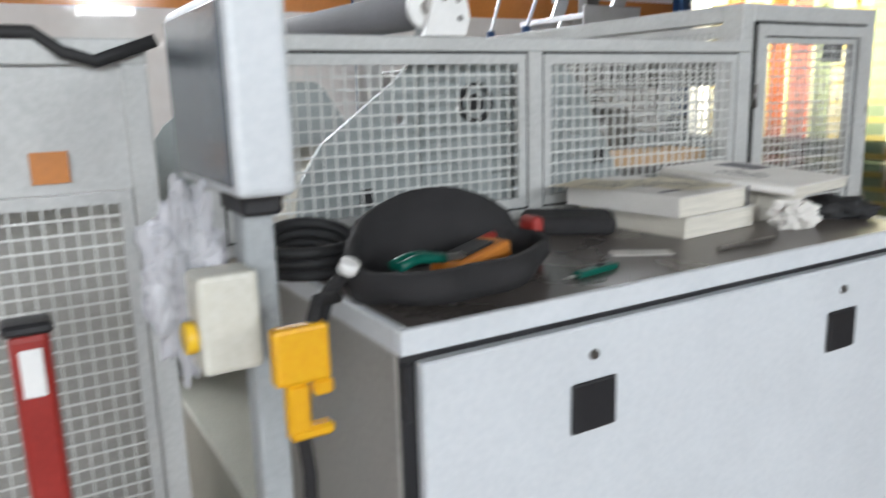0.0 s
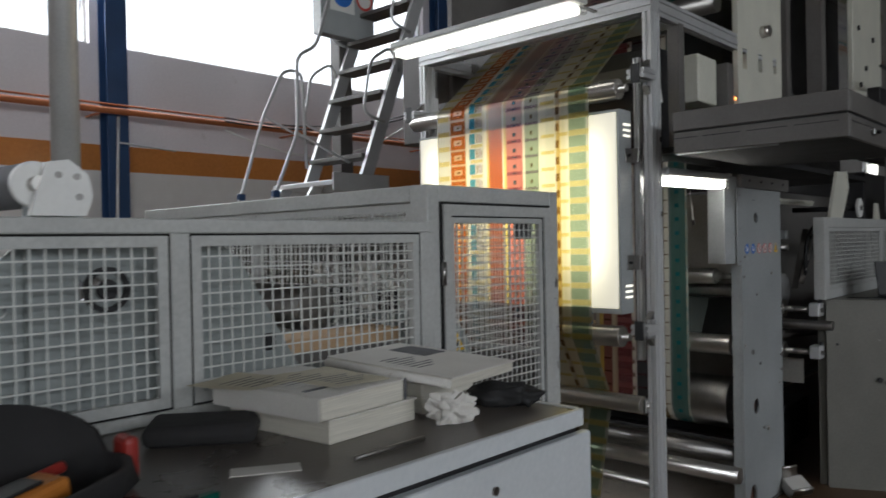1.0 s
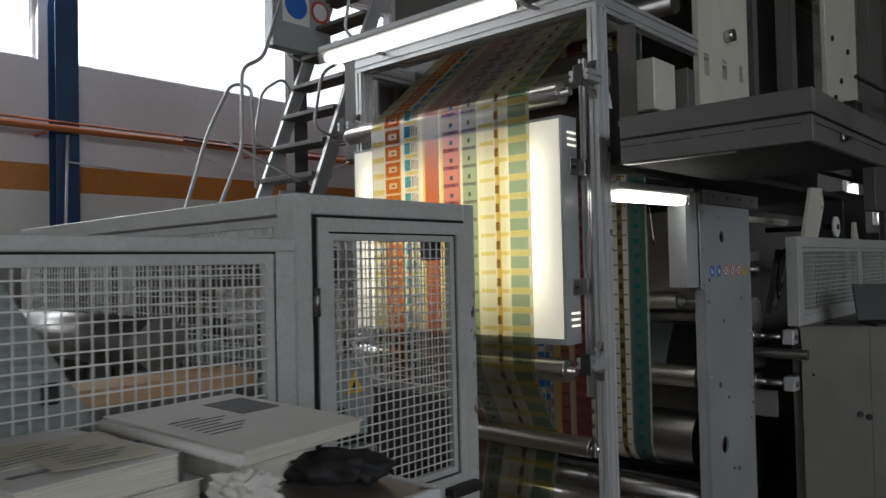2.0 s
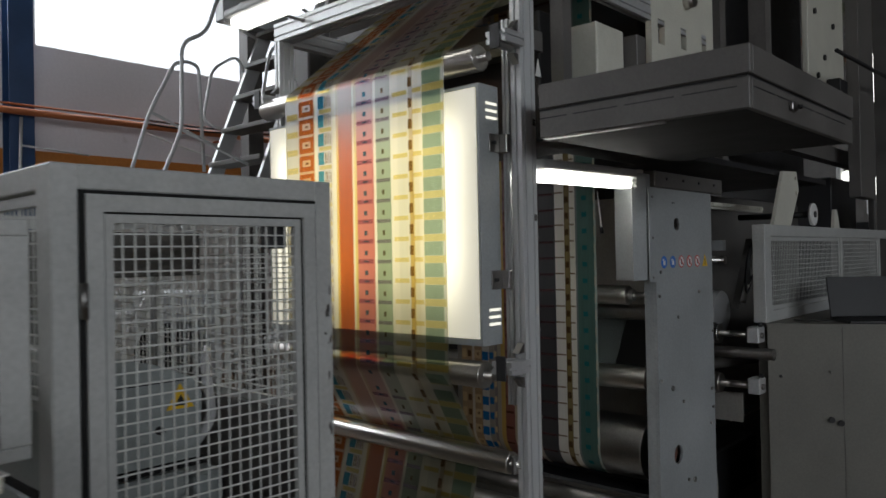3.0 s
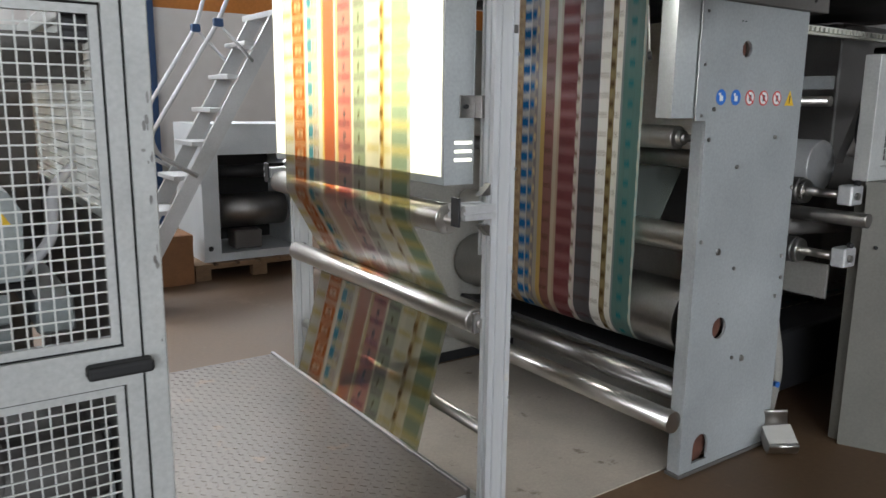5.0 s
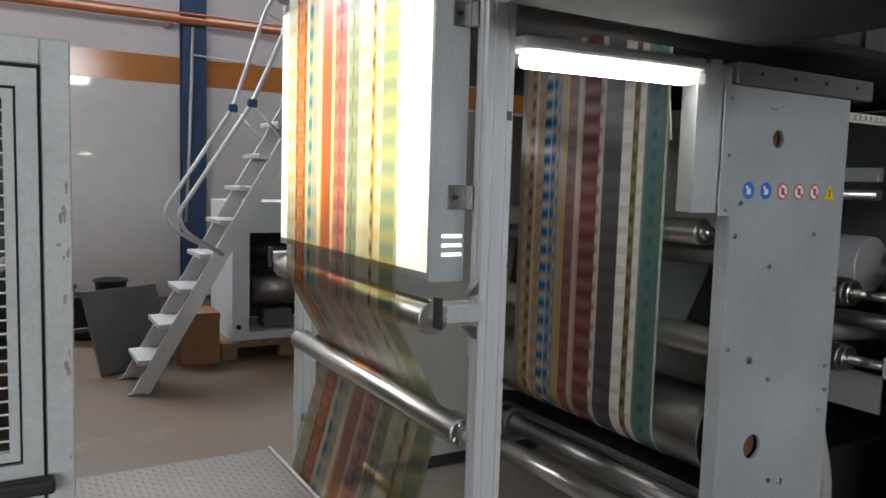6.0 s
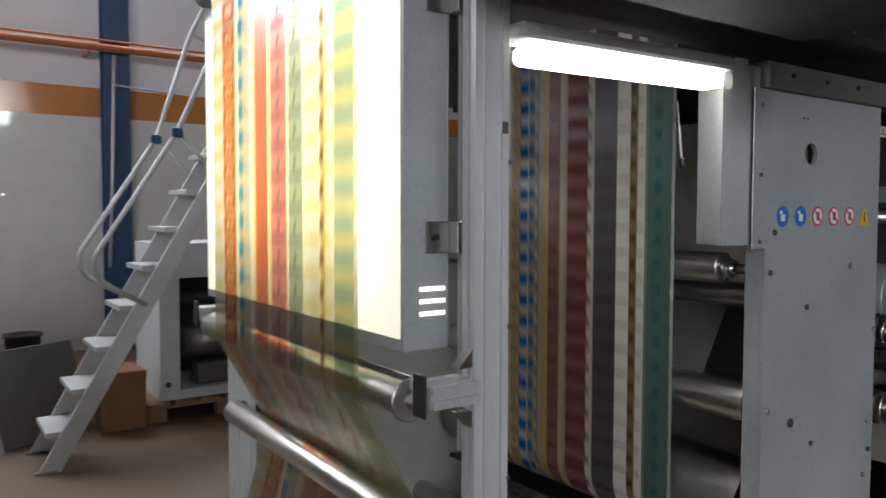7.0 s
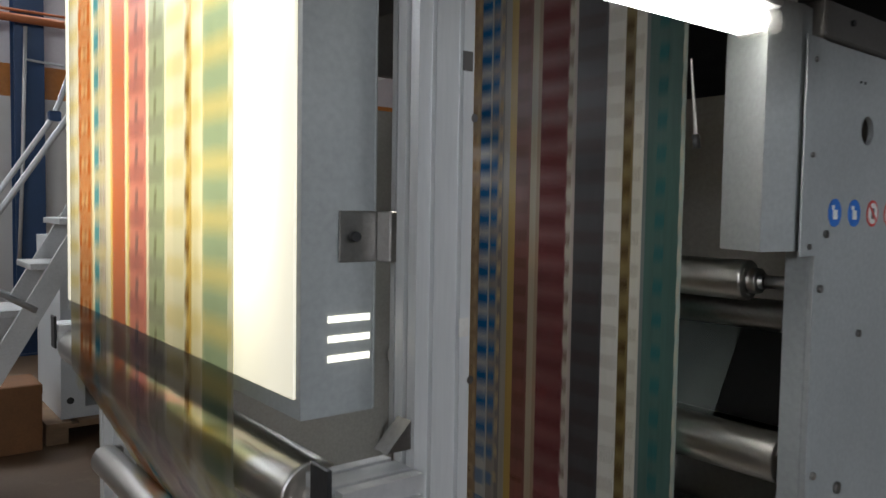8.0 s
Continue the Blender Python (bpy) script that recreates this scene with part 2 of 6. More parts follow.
def film_material(name, stripes, edges, inked, bare, gloss_rough, gloss_low, gloss_high):
    """Printed clear film: tinted see-through, a little body from the ink, a glossy skin."""
    m = bpy.data.materials.new(name)
    n, l, b = nodes_of(m)
    out = n["Material Output"]
    tc, sep = n.new("ShaderNodeTexCoord"), n.new("ShaderNodeSeparateXYZ")
    l.new(tc.outputs["Object"], sep.inputs[0])
    rng = n.new("ShaderNodeMapRange")
    rng.inputs[1].default_value, rng.inputs[2].default_value = edges
    l.new(sep.outputs[1], rng.inputs[0])
    ramp = n.new("ShaderNodeValToRGB")
    ramp.color_ramp.interpolation = "CONSTANT"
    els = ramp.color_ramp.elements
    els[0].position, els[0].color = 0.0, (*stripes[0][1], bare)
    els[1].position, els[1].color = 0.999, (0.8, 0.8, 0.76, bare)
    for p, c in stripes[1:]:
        e = els.new(p)
        e.color = (*c, inked * 1.7 if c[2] > 0.36 else inked)
    l.new(rng.outputs[0], ramp.inputs[0])
    tone = n.new("ShaderNodeTexNoise")
    tone.inputs["Scale"].default_value = 7.0
    mp = n.new("ShaderNodeMapping")
    mp.inputs["Scale"].default_value = (1, 12, 0.7)
    l.new(tc.outputs["Object"], mp.inputs[0])
    l.new(mp.outputs[0], tone.inputs["Vector"])
    mul = n.new("ShaderNodeMixRGB")
    mul.blend_type, mul.inputs[0].default_value = "SOFT_LIGHT", 0.35
    l.new(ramp.outputs[0], mul.inputs[1])
    l.new(tone.outputs[0], mul.inputs[2])
    tr = n.new("ShaderNodeBsdfTransparent")
    l.new(mul.outputs[0], tr.inputs[0])
    df, tl, ad = n.new("ShaderNodeBsdfDiffuse"), n.new("ShaderNodeBsdfTranslucent"), n.new("ShaderNodeMixShader")
    l.new(mul.outputs[0], df.inputs[0])
    l.new(mul.outputs[0], tl.inputs[0])
    l.new(df.outputs[0], ad.inputs[1])
    l.new(tl.outputs[0], ad.inputs[2])
    ad.inputs[0].default_value = 0.35
    ink = n.new("ShaderNodeMixShader")
    l.new(ramp.outputs["Alpha"], ink.inputs[0])
    l.new(tr.outputs[0], ink.inputs[1])
    l.new(ad.outputs[0], ink.inputs[2])
    gl, lw, skin = n.new("ShaderNodeBsdfGlossy"), n.new("ShaderNodeLayerWeight"), n.new("ShaderNodeMixShader")
    gl.inputs["Roughness"].default_value = gloss_rough
    lw.inputs[0].default_value = 0.28
    gloss = n.new("ShaderNodeMapRange")
    gloss.inputs[3].default_value, gloss.inputs[4].default_value = gloss_low, gloss_high
    l.new(lw.outputs["Facing"], gloss.inputs[0])
    l.new(gloss.outputs[0], skin.inputs[0])
    l.new(ink.outputs[0], skin.inputs[1])
    l.new(gl.outputs[0], skin.inputs[2])
    l.new(skin.outputs[0], out.inputs[0])
    return m


def ink_material(name, colour, see=0.5, through_light=0.4):
    m = bpy.data.materials.new(name)
    n, l, b = nodes_of(m)
    out = n["Material Output"]
    tr, mx, df, tl, bd = (n.new(k) for k in ("ShaderNodeBsdfTransparent", "ShaderNodeMixShader", "ShaderNodeBsdfDiffuse", "ShaderNodeBsdfTranslucent", "ShaderNodeMixShader"))
    for s in (tr, df, tl):
        s.inputs[0].default_value = (*colour, 1)
    bd.inputs[0].default_value = through_light
    l.new(df.outputs[0], bd.inputs[1])
    l.new(tl.outputs[0], bd.inputs[2])
    mx.inputs[0].default_value = 1 - see
    l.new(tr.outputs[0], mx.inputs[1])
    l.new(bd.outputs[0], mx.inputs[2])
    l.new(mx.outputs[0], out.inputs[0])
    return m


M_FILM = film_material("printed_film", STRIPES, EDGES_A, 0.11, 0.13, 0.3, 0.03, 0.6)
# shaded copy of the film, its missing back light put into the tints
M_FILM_B = film_material("printed_film_reverse_dim", STRIPES_B, EDGES_B, 0.55, 0.38, 0.5, 0.035, 0.33)
M_PLAIN = clear("plain_film", (0.74, 0.80, 0.78), 0.12, 0.38, (0.32, 0.37, 0.35))
INKS = [ink_material(*a) for a in (
    ("yellow_ink", (0.93, 0.81, 0.44), 0.95, 0.9), ("cyan_ink", (0.16, 0.50, 0.66), 0.85, 0.6), ("brown_ink", (0.40, 0.30, 0.22), 0.85), ("cream_ink", (0.80, 0.76, 0.62), 0.35),
    ("orange_ink", (0.76, 0.36, 0.18), 0.85, 0.6), ("violet_ink", (0.62, 0.52, 0.64), 0.85), ("blue_ink", (0.03, 0.19, 0.45), 0.35), ("crimson_ink", (0.62, 0.34, 0.34), 0.85),
    ("tan_ink", (0.74, 0.55, 0.32), 0.3), ("teal_ink", (0.50, 0.62, 0.53), 0.93, 0.7), ("dark_teal_ink", (0.05, 0.30, 0.32), 0.5))]


# ---- building helpers ----
def solid(x0, x1, y0, y1, z0, z1, bevel=0.0, bm=None, seg=1):
    """A box in world metres, with rounded edges where bevel is given, added to bm."""
    one = bmesh.new()
    bmesh.ops.create_cube(one, size=1.0)
    for v in one.verts:
        v.co = Vector(((x0 + x1) / 2 + v.co.x * (x1 - x0), (y0 + y1) / 2 + v.co.y * (y1 - y0), (z0 + z1) / 2 + v.co.z * (z1 - z0)))
    if bevel:
        bmesh.ops.bevel(one, geom=one.edges[:], offset=bevel, segments=seg, affect="EDGES", profile=0.5)
    return merged(one, bm)


def merged(one, bm):
    if bm is None:
        return one
    me = bpy.data.meshes.new("scratch")
    one.to_mesh(me)
    one.free()
    bm.from_mesh(me)
    bpy.data.meshes.remove(me)
    return bm


def rod(p0, p1, r, n=16, bm=None, r2=None, bevel=0.0):
    """A round bar between two points, with caps."""
    p0, p1 = Vector(p0), Vector(p1)
    one = bmesh.new()
    bmesh.ops.create_cone(one, cap_ends=True, segments=n, radius1=r, radius2=r if r2 is None else r2, depth=(p1 - p0).length)
    if bevel:
        rims = [e for e in one.edges if abs(e.verts[0].co.z - e.verts[1].co.z) < 1e-6]
        bmesh.ops.bevel(one, geom=rims, offset=bevel, segments=2, affect="EDGES", profile=0.5)
    q = Vector((0, 0, 1)).rotation_difference((p1 - p0).normalized()).to_matrix().to_4x4()
    bmesh.ops.transform(one, matrix=Matrix.Translation((p0 + p1) / 2) @ q, verts=one.verts)
    for f in one.faces:
        f.smooth = len(f.verts) == 4
    return merged(one, bm)


def pipe(points, r, n=10, bm=None, bend=0.0, closed=False):
    """A tube swept along points; bend rounds the corners by that radius."""
    pts = [Vector(p) for p in points]
    if bend:
        out = [pts[0]]
        for a, b, c in zip(pts, pts[1:], pts[2:]):
            d0, d1 = (a - b), (c - b)
            k = min(bend, d0.length * 0.45, d1.length * 0.45)
            s, e = b + d0.normalized() * k, b + d1.normalized() * k
            for i in range(6):
                u = i / 5
                out.append(s * (1 - u) ** 2 + b * 2 * u * (1 - u) + e * u ** 2)
        pts = out + [pts[-1]]
    bm = bm or bmesh.new()
    rings, up = [], Vector((0.13, 0.31, 0.94))
    for i, p in enumerate(pts):
        d = (pts[min(i + 1, len(pts) - 1)] - pts[max(i - 1, 0)]).normalized()
        if abs(d.dot(up)) > 0.95:
            up = Vector((1, 0, 0))
        s = d.cross(up).normalized()
        up = s.cross(d).normalized()
        rings.append([bm.verts.new(p + (s * math.cos(2 * math.pi * k / n) + up * math.sin(2 * math.pi * k / n)) * r) for k in range(n)])
    for a, b in zip(rings, rings[1:]):
        for k in range(n):
            bm.faces.new((a[k], a[(k + 1) % n], b[(k + 1) % n], b[k])).smooth = True
    bm.faces.new(rings[0][::-1])
    bm.faces.new(rings[-1])
    return bm


def slab(outline, holes, axis, at, thick, bm=None):
    """A plate cut from an outline with holes. outline and holes are 2D loops; axis 'y': loops are (x, z) and the plate runs from y = at to at + thick; 'x': (y, z); 'z': (x, y)."""
    one = bmesh.new()
    edges = []
    for loop in [outline] + list(holes):
        vs = [one.verts.new((u, v, 0)) for u, v in loop]
        edges += [one.edges.new((a, b)) for a, b in zip(vs, vs[1:] + vs[:1])]
    bmesh.ops.triangle_fill(one, use_beauty=True, use_dissolve=False, edges=edges)
    ext = bmesh.ops.extrude_face_region(one, geom=one.faces[:])
    for g in ext["geom"]:
        if isinstance(g, bmesh.types.BMVert):
            g.co.z = thick
    for v in one.verts:
        u, w, h = v.co
        v.co = Vector({"y": (u, at + h, w), "x": (at + h, u, w), "z": (u, w, at + h)}[axis])
    bmesh.ops.recalc_face_normals(one, faces=one.faces[:])
    return merged(one, bm)


def ring(cu, cv, r, n=20, squash=1.0):
    return [(cu + r * squash * math.cos(2 * math.pi * k / n), cv + r * math.sin(2 * math.pi * k / n)) for k in range(n)]


def rect(u0, u1, v0, v1):
    return [(u0, v0), (u1, v0), (u1, v1), (u0, v1)]


def thing(name, base, label, category, group="", kind=""):
    ob = new(name)
    ob.location = base
    ob.empty_display_size = 0.1
    return tagged(ob, label, category, group, kind)


def origin(ob):
    o = Vector(ob.location)
    while ob.parent:
        ob = ob.parent
        o += Vector(ob.location)
    return o


def part(name, bm, material, parent=None, label=""):
    """One mesh under a thing or a part; bm is in world metres and is freed."""
    me = bpy.data.meshes.new(name)
    if parent:
        bmesh.ops.translate(bm, verts=bm.verts, vec=-origin(parent))
    bm.to_mesh(me)
    bm.free()
    for m in material if isinstance(material, (list, tuple)) else [material]:
        me.materials.append(m)
    ob = new(name, me)
    ob.parent = parent
    if label:
        ob["label"] = label
    return ob


def structure(name, bm, material, label, category):
    return tagged(part(name, bm, material), label, category, kind="structure")


def shared(name, me, at, parent, turn=(0, 0, 0)):
    """A piece that shares its mesh with its like; at in world metres."""
    ob = new(name, me)
    ob.parent = parent
    ob.location = Vector(at) - origin(parent)
    ob.rotation_euler = [radians(a) for a in turn]
    return ob


def mesh_of(name, bm, material):
    me = bpy.data.meshes.new(name)
    bm.to_mesh(me)
    bm.free()
    me.materials.append(material)
    return me


def wire_grid(a, b, c, d, plane, at, pitch=0.0262, r=0.00165, bm=None):
    """Welded wire mesh between a..b (x or y) and c..d (z) in the plane y = at or x = at: square wires."""
    bm = bm or bmesh.new()

    def bar(u0, u1, v0, v1, off):
        lo, hi = at + off - r, at + off + r
        cs = [(u, v, w) for u in (u0, u1) for v in (v0, v1) for w in (lo, hi)]
        vs = [bm.verts.new((u, w, v) if plane == "y" else (w, u, v)) for u, v, w in cs]
        for q in ((0, 1, 3, 2), (4, 6, 7, 5), (0, 4, 5, 1), (2, 3, 7, 6), (0, 2, 6, 4), (1, 5, 7, 3)):
            bm.faces.new([vs[i] for i in q])

    nu, nv = max(1, round((b - a) / pitch)), max(1, round((d - c) / pitch))
    for i in range(1, nu):
        u = a + (b - a) * i / nu
        bar(u - r, u + r, c, d, 0.0)
    for i in range(1, nv):
        v = c + (d - c) * i / nv
        bar(a, b, v - r, v + r, -2 * r)
    return bm


def t_slot(w, d, slots_w, slots_d):
    """Outline of an aluminium extrusion, w by d, centred, with T-slots along its faces."""
    pts, g, deep = [], 0.005, 0.009

    def face(p, q, n):
        p, q = Vector(p), Vector(q)
        t = (q - p).normalized()
        inward = Vector((-t.y, t.x))
        pts.append(p)
        for i in range(n):
            c = p + (q - p) * ((i + 0.5) / n)
            pts.extend([c - t * g, c - t * g + inward * deep, c + t * g + inward * deep, c + t * g])

    face((-w / 2, -d / 2), (w / 2, -d / 2), slots_w)
    face((w / 2, -d / 2), (w / 2, d / 2), slots_d)
    face((w / 2, d / 2), (-w / 2, d / 2), slots_w)
    face((-w / 2, d / 2), (-w / 2, -d / 2), slots_d)
    return [(p.x, p.y) for p in pts]


def profile(p0, p1, w, d, turn=0.0, slots=None, bm=None):
    """An aluminium extrusion from p0 to p1."""
    p0, p1 = Vector(p0), Vector(p1)
    n = slots or (max(1, round(w / 0.045)), max(1, round(d / 0.045)))
    one = slab(t_slot(w, d, *n), [], "z", 0.0, (p1 - p0).length)
    q = (p1 - p0).normalized().to_track_quat("Z", "Y").to_matrix().to_4x4()
    bmesh.ops.transform(one, matrix=Matrix.Translation(p0) @ q @ Matrix.Rotation(radians(turn), 4, "Z"), verts=one.verts)
    return merged(one, bm)


# ---- the hall ----
X0, X1, Y0, Y1, ROOF = -10.0, 18.0, -13.0, 9.8, 7.0
structure("floor", solid(X0 - 0.3, X1 + 0.3, Y0 - 0.3, Y1 + 0.3, -0.2, 0.0), M_FLOOR, "brown stained concrete factory floor", "floor")
roof = solid(X0 - 0.3, X1 + 0.3, Y0 - 0.3, Y1 + 0.3, ROOF, ROOF + 0.1)
for i in range(9):
    roof = solid(X0 + 1 + 2.8 * i, X0 + 1.16 + 2.8 * i, Y0, Y1, ROOF - 0.32, ROOF, bm=roof)
structure("ceiling", roof, M_ROOF, "dark sheet roof on steel beams", "ceiling")

WIN_N = [(-9.0, -5.9), (-5.3, -0.6), (-0.1, 4.55), (5.02, 10.6), (11.2, 16.6)]
# unseen south windows, inferred from wall reflections; size and places assumed
WIN_S = [(-9.6, -7.4), (-7.0, -4.8), (-4.4, -2.2), (-1.8, 0.4), (3.3, 5.8)]


def long_wall(name, y0, y1, z0, z1, wins, wz0, wz1, m, label):
    holes = [rect(a, b, wz0, wz1) for a, b in wins] if wins else []
    return structure(name, slab(rect(X0, X1, z0, z1), holes, "y", y0, y1 - y0), m, label, "wall")


long_wall("wall_north", Y1, Y1 + 0.3, 2.95, ROOF, WIN_N, 4.22, 6.2, M_WALLU, "pale lilac-white plastered upper wall below high windows")
long_wall("wall_north_2", Y1 - 0.012, Y1 + 0.3, 0.0, 2.62, None, 0, 0, M_WALL, "glossy white painted lower wall with scuffs")
long_wall("wall_north_3", Y1 - 0.010, Y1 + 0.3, 2.62, 2.95, None, 0, 0, M_BAND, "orange painted band along the wall")
long_wall("wall_south", Y0 - 0.3, Y0, 0.0, ROOF, WIN_S, 2.6, 6.2, M_WALLU, "pale plastered wall with tall windows")
structure("wall_west", solid(X0 - 0.3, X0, Y0, Y1, 0, ROOF), M_WALLU, "pale plastered end wall of the hall", "wall")
structure("wall_east", solid(X1, X1 + 0.3, Y0, Y1, 0, ROOF), M_DARK, "dark end wall of the hall", "wall")


def window(name, a, b, z0, z1, y):
    w = thing(name, ((a + b) / 2, y, z0), "high factory window with white frame and bright sky", "window", "factory windows", "structure")
    holes, n = [], max(1, round((b - a) / 5.0))
    step = (b - a - 0.04) / n
    for i in range(n):
        u = a + 0.04 + i * step
        holes.append(rect(u, u + step - 0.04, z0 + 0.04, z1 - 0.04))
    part("window_frame", slab(rect(a, b, z0, z1), holes, "y", y - 0.03, 0.06), M_SWHITE, w)
    for i in range(n):
        u = a + 0.04 + i * step
        p = part("pane", solid(u, u + step - 0.04, y - 0.004, y + 0.004, z0 + 0.04, z1 - 0.04), M_GLASS, w)
        p.visible_shadow = False
    return w


for i, (a, b) in enumerate(WIN_N):
    window("window_%d" % (i + 1), a, b, 4.22, 6.2, Y1 + 0.12)
for i, (a, b) in enumerate(WIN_S):
    window("window_%d" % (i + 6), a, b, 2.6, 6.2, Y0 - 0.12)

# bright overcast sky outside the north windows
backdrop = solid(X0 - 25, X1 + 25, 28.0, 28.1, -2.0, 30.0)
structure("backdrop", backdrop, glow("overcast_sky", (0.95, 0.98, 1.0), 2.2), "white overcast sky", "sky")


def column(x, y, label):
    c = thing("steel_column", (x, y, 0), label, "column", "hall columns", "structure")
    part("web", solid(x - 0.006, x + 0.006, y - 0.10, y + 0.10, 0, ROOF), M_BLUE, c)
    for s in (-1, 1):
        part("flange", solid(x - 0.135, x + 0.135, y + s * 0.108 - 0.009, y + s * 0.108 + 0.009, 0, ROOF, 0.002), M_BLUE, c)
    part("foot_plate", solid(x - 0.18, x + 0.18, y - 0.15, y + 0.15, 0, 0.02, 0.003), M_BLUE, c)
    return c


for x in (-0.35, 4.79, 10.9, 16.9):
    column(x, 9.675, "dark blue painted steel column against the wall")
column(-5.6, 9.675, "dark blue painted steel column against the wall")

gas = thing("wall_pipe", (0, 9.50, 3.32), "long orange painted pipe along the wall", "pipe")
part("pipe", rod((X0, 9.45, 3.33), (X1, 9.45, 3.35), 0.042, 16), M_PIPE, gas)
part("cable_conduit", rod((X0, 9.47, 3.41), (X1, 9.47, 3.43), 0.014, 8), M_PIPE, gas)
for x in (-4.2, -1.0, 1.9, 4.5, 7.4, 10.2):
    part("bracket", solid(x - 0.02, x + 0.02, 9.45, Y1, 3.275, 3.295), M_PIPE, gas)
drop = thing("wall_conduit", (4.5, 8.5, 1.0), "thin grey vertical conduit beside the blue column", "pipe")
part("tube", pipe([(4.74, 9.44, 3.27), (4.70, 9.44, 1.9), (4.66, 9.44, 0.95)], 0.018, 8), M_ALUH, drop)
part("side_tube", pipe([(4.73, 9.44, 2.95), (5.5, 9.46, 2.90)], 0.012, 8), M_ALUH, drop)
cable = thing("hanging_cable", (6.6, 8.4, 3.0), "bundle of dark and white cables slung along the pipe", "cable")
for k, (dz, m) in enumerate(((0.0, M_BLACK), (0.05, M_BLACK), (-0.12, M_SWHITE))):
    pts = [(6.2 + 3.6 * u, 9.385, 3.36 + dz + 0.45 * u * u - 0.35 * math.sin(math.pi * u) * (1.0 if k == 2 else 0.15)) for u in [i / 12 for i in range(13)]]
    part("cable", pipe(pts, 0.012, 6), m, cable)
duct = thing("vent_duct", (1.88, 3.5, 1.8), "round shiny metal vent pipe rising from the machine", "duct")
part("pipe", rod((1.88, 3.5, 1.3), (1.88, 3.5, ROOF), 0.058, 20), M_ALUH, duct)
part("collar", rod((1.88, 3.5, 1.9), (1.88, 3.5, 1.96), 0.064, 20), M_ALUH, duct)

# ---- unwinder with its guards ----
def panel(parent, plane, at, a, b, z0, z1, rim=0.022, pitch=0.0262):
    """A framed wire panel that sits in a guard."""
    fr = part("panel_frame", slab(rect(a, b, z0, z1), [rect(a + rim, b - rim, z0 + rim, z1 - rim)], plane, at - 0.008, 0.018), M_GUARD, parent)
    part("wire_mesh", wire_grid(a + rim - 0.004, b - rim + 0.004, z0 + rim - 0.004, z1 - rim + 0.004, plane, at + 0.002, pitch), M_WIRE, fr)
    return fr


fence = thing("machine_guard", (1.35, 1.58, 1.256), "grey-white steel guard fence with wire mesh panels", "guard")
part("rail", solid(0.597, 2.135, 1.560, 1.600, 1.642, 1.673, 0.003), M_GUARD, fence)
part("rail", solid(0.597, 2.135, 1.560, 1.600, 1.256, 1.280, 0.003), M_GUARD, fence)
for a, b in ((0.597, 0.640), (1.356, 1.398), (2.085, 2.135)):
    part("post", solid(a, b, 1.561, 1.599, 1.280, 1.642, 0.002), M_GUARD, fence)
panel(fence, "y", 1.572, 0.645, 1.351, 1.285, 1.637, pitch=0.0272)
panel(fence, "y", 1.572, 1.403, 2.080, 1.285, 1.637, pitch=0.0272)
# black strips paint the dark gap round each fence panel
for a, b in ((0.6402, 1.3558), (1.3982, 2.0848)):
    part("mesh_gap_strip", slab(rect(a, b, 1.2802, 1.6418), [rect(a + 0.0045, b - 0.0045, 1.2847, 1.6373)], "y", 1.566, 0.006), M_SEAL_SHADE, fence)

booth = thing("guard_enclosure", (2.54, 1.66, 0), "grey-white guard enclosure with wire mesh side and scuffed frame", "guard")
BX0, BX1, BT = 2.20, 2.874, 1.787
part("post", solid(BX0, BX0 + 0.052, 1.645, 1.72, 0, BT, 0.003), M_GUARD, booth)
part("post", solid(BX1 - 0.05, BX1, 1.645, 1.70, 0, BT, 0.003), M_GUARD, booth)
part("rail", solid(BX0 + 0.052, BX1 - 0.05, 1.645, 1.70, BT - 0.05, BT, 0.003), M_GUARD, booth)
part("rail", solid(BX0 + 0.052, BX1 - 0.05, 1.645, 1.70, 0.02, 0.10, 0.003), M_GUARD, booth)
part("top_rail", solid(BX0, BX0 + 0.055, 1.72, 3.45, BT - 0.05, BT, 0.003), M_GUARD, booth)
part("post", solid(BX0, BX0 + 0.055, 3.40, 3.45, 0, BT - 0.05, 0.003), M_GUARD, booth)
panel(booth, "x", BX0 + 0.02, 1.725, 2.56, 1.30, BT - 0.055)
panel(booth, "x", BX0 + 0.02, 2.565, 3.395, 1.30, BT - 0.055)
part("rear_rail", solid(BX0 + 0.055, BX1, 3.40, 3.45, BT - 0.05, BT, 0.003), M_GUARD, booth)
panel(booth, "x", BX1 - 0.02, 1.705, 2.54, 1.20, BT - 0.055)
panel(booth, "x", BX1 - 0.02, 2.545, 3.395, 1.20, BT - 0.055)
# added sheet that keeps the lower view through the door dark
part("side_sheet", solid(BX1 - 0.028, BX1 - 0.014, 1.705, 3.395, 0.02, 1.195, 0.002), M_DARK, booth, "dark grey sheet added to darken the view through the mesh")
part("side_rail", solid(BX1 - 0.05, BX1, 1.705, 3.40, BT - 0.05, BT, 0.003), M_GUARD, booth)
part("post", solid(BX1 - 0.05, BX1, 3.40, 3.45, 0, BT - 0.051, 0.003), M_GUARD, booth)
rear = thing("switch_cabinet", (2.5, 3.9, 0), "dark grey switch cabinet behind the guard enclosure", "cabinet")
part("body", solid(2.22, 2.80, 3.6, 4.2, 0.0, 1.68, 0.008), M_DARK, rear)
part("door_seam", solid(2.505, 2.509, 3.597, 3.60, 0.05, 1.62), M_BLACK, rear)
part("vent_grille", solid(2.30, 2.46, 3.594, 3.60, 1.30, 1.50, 0.002), M_UNIT, rear)
random.seed(11)
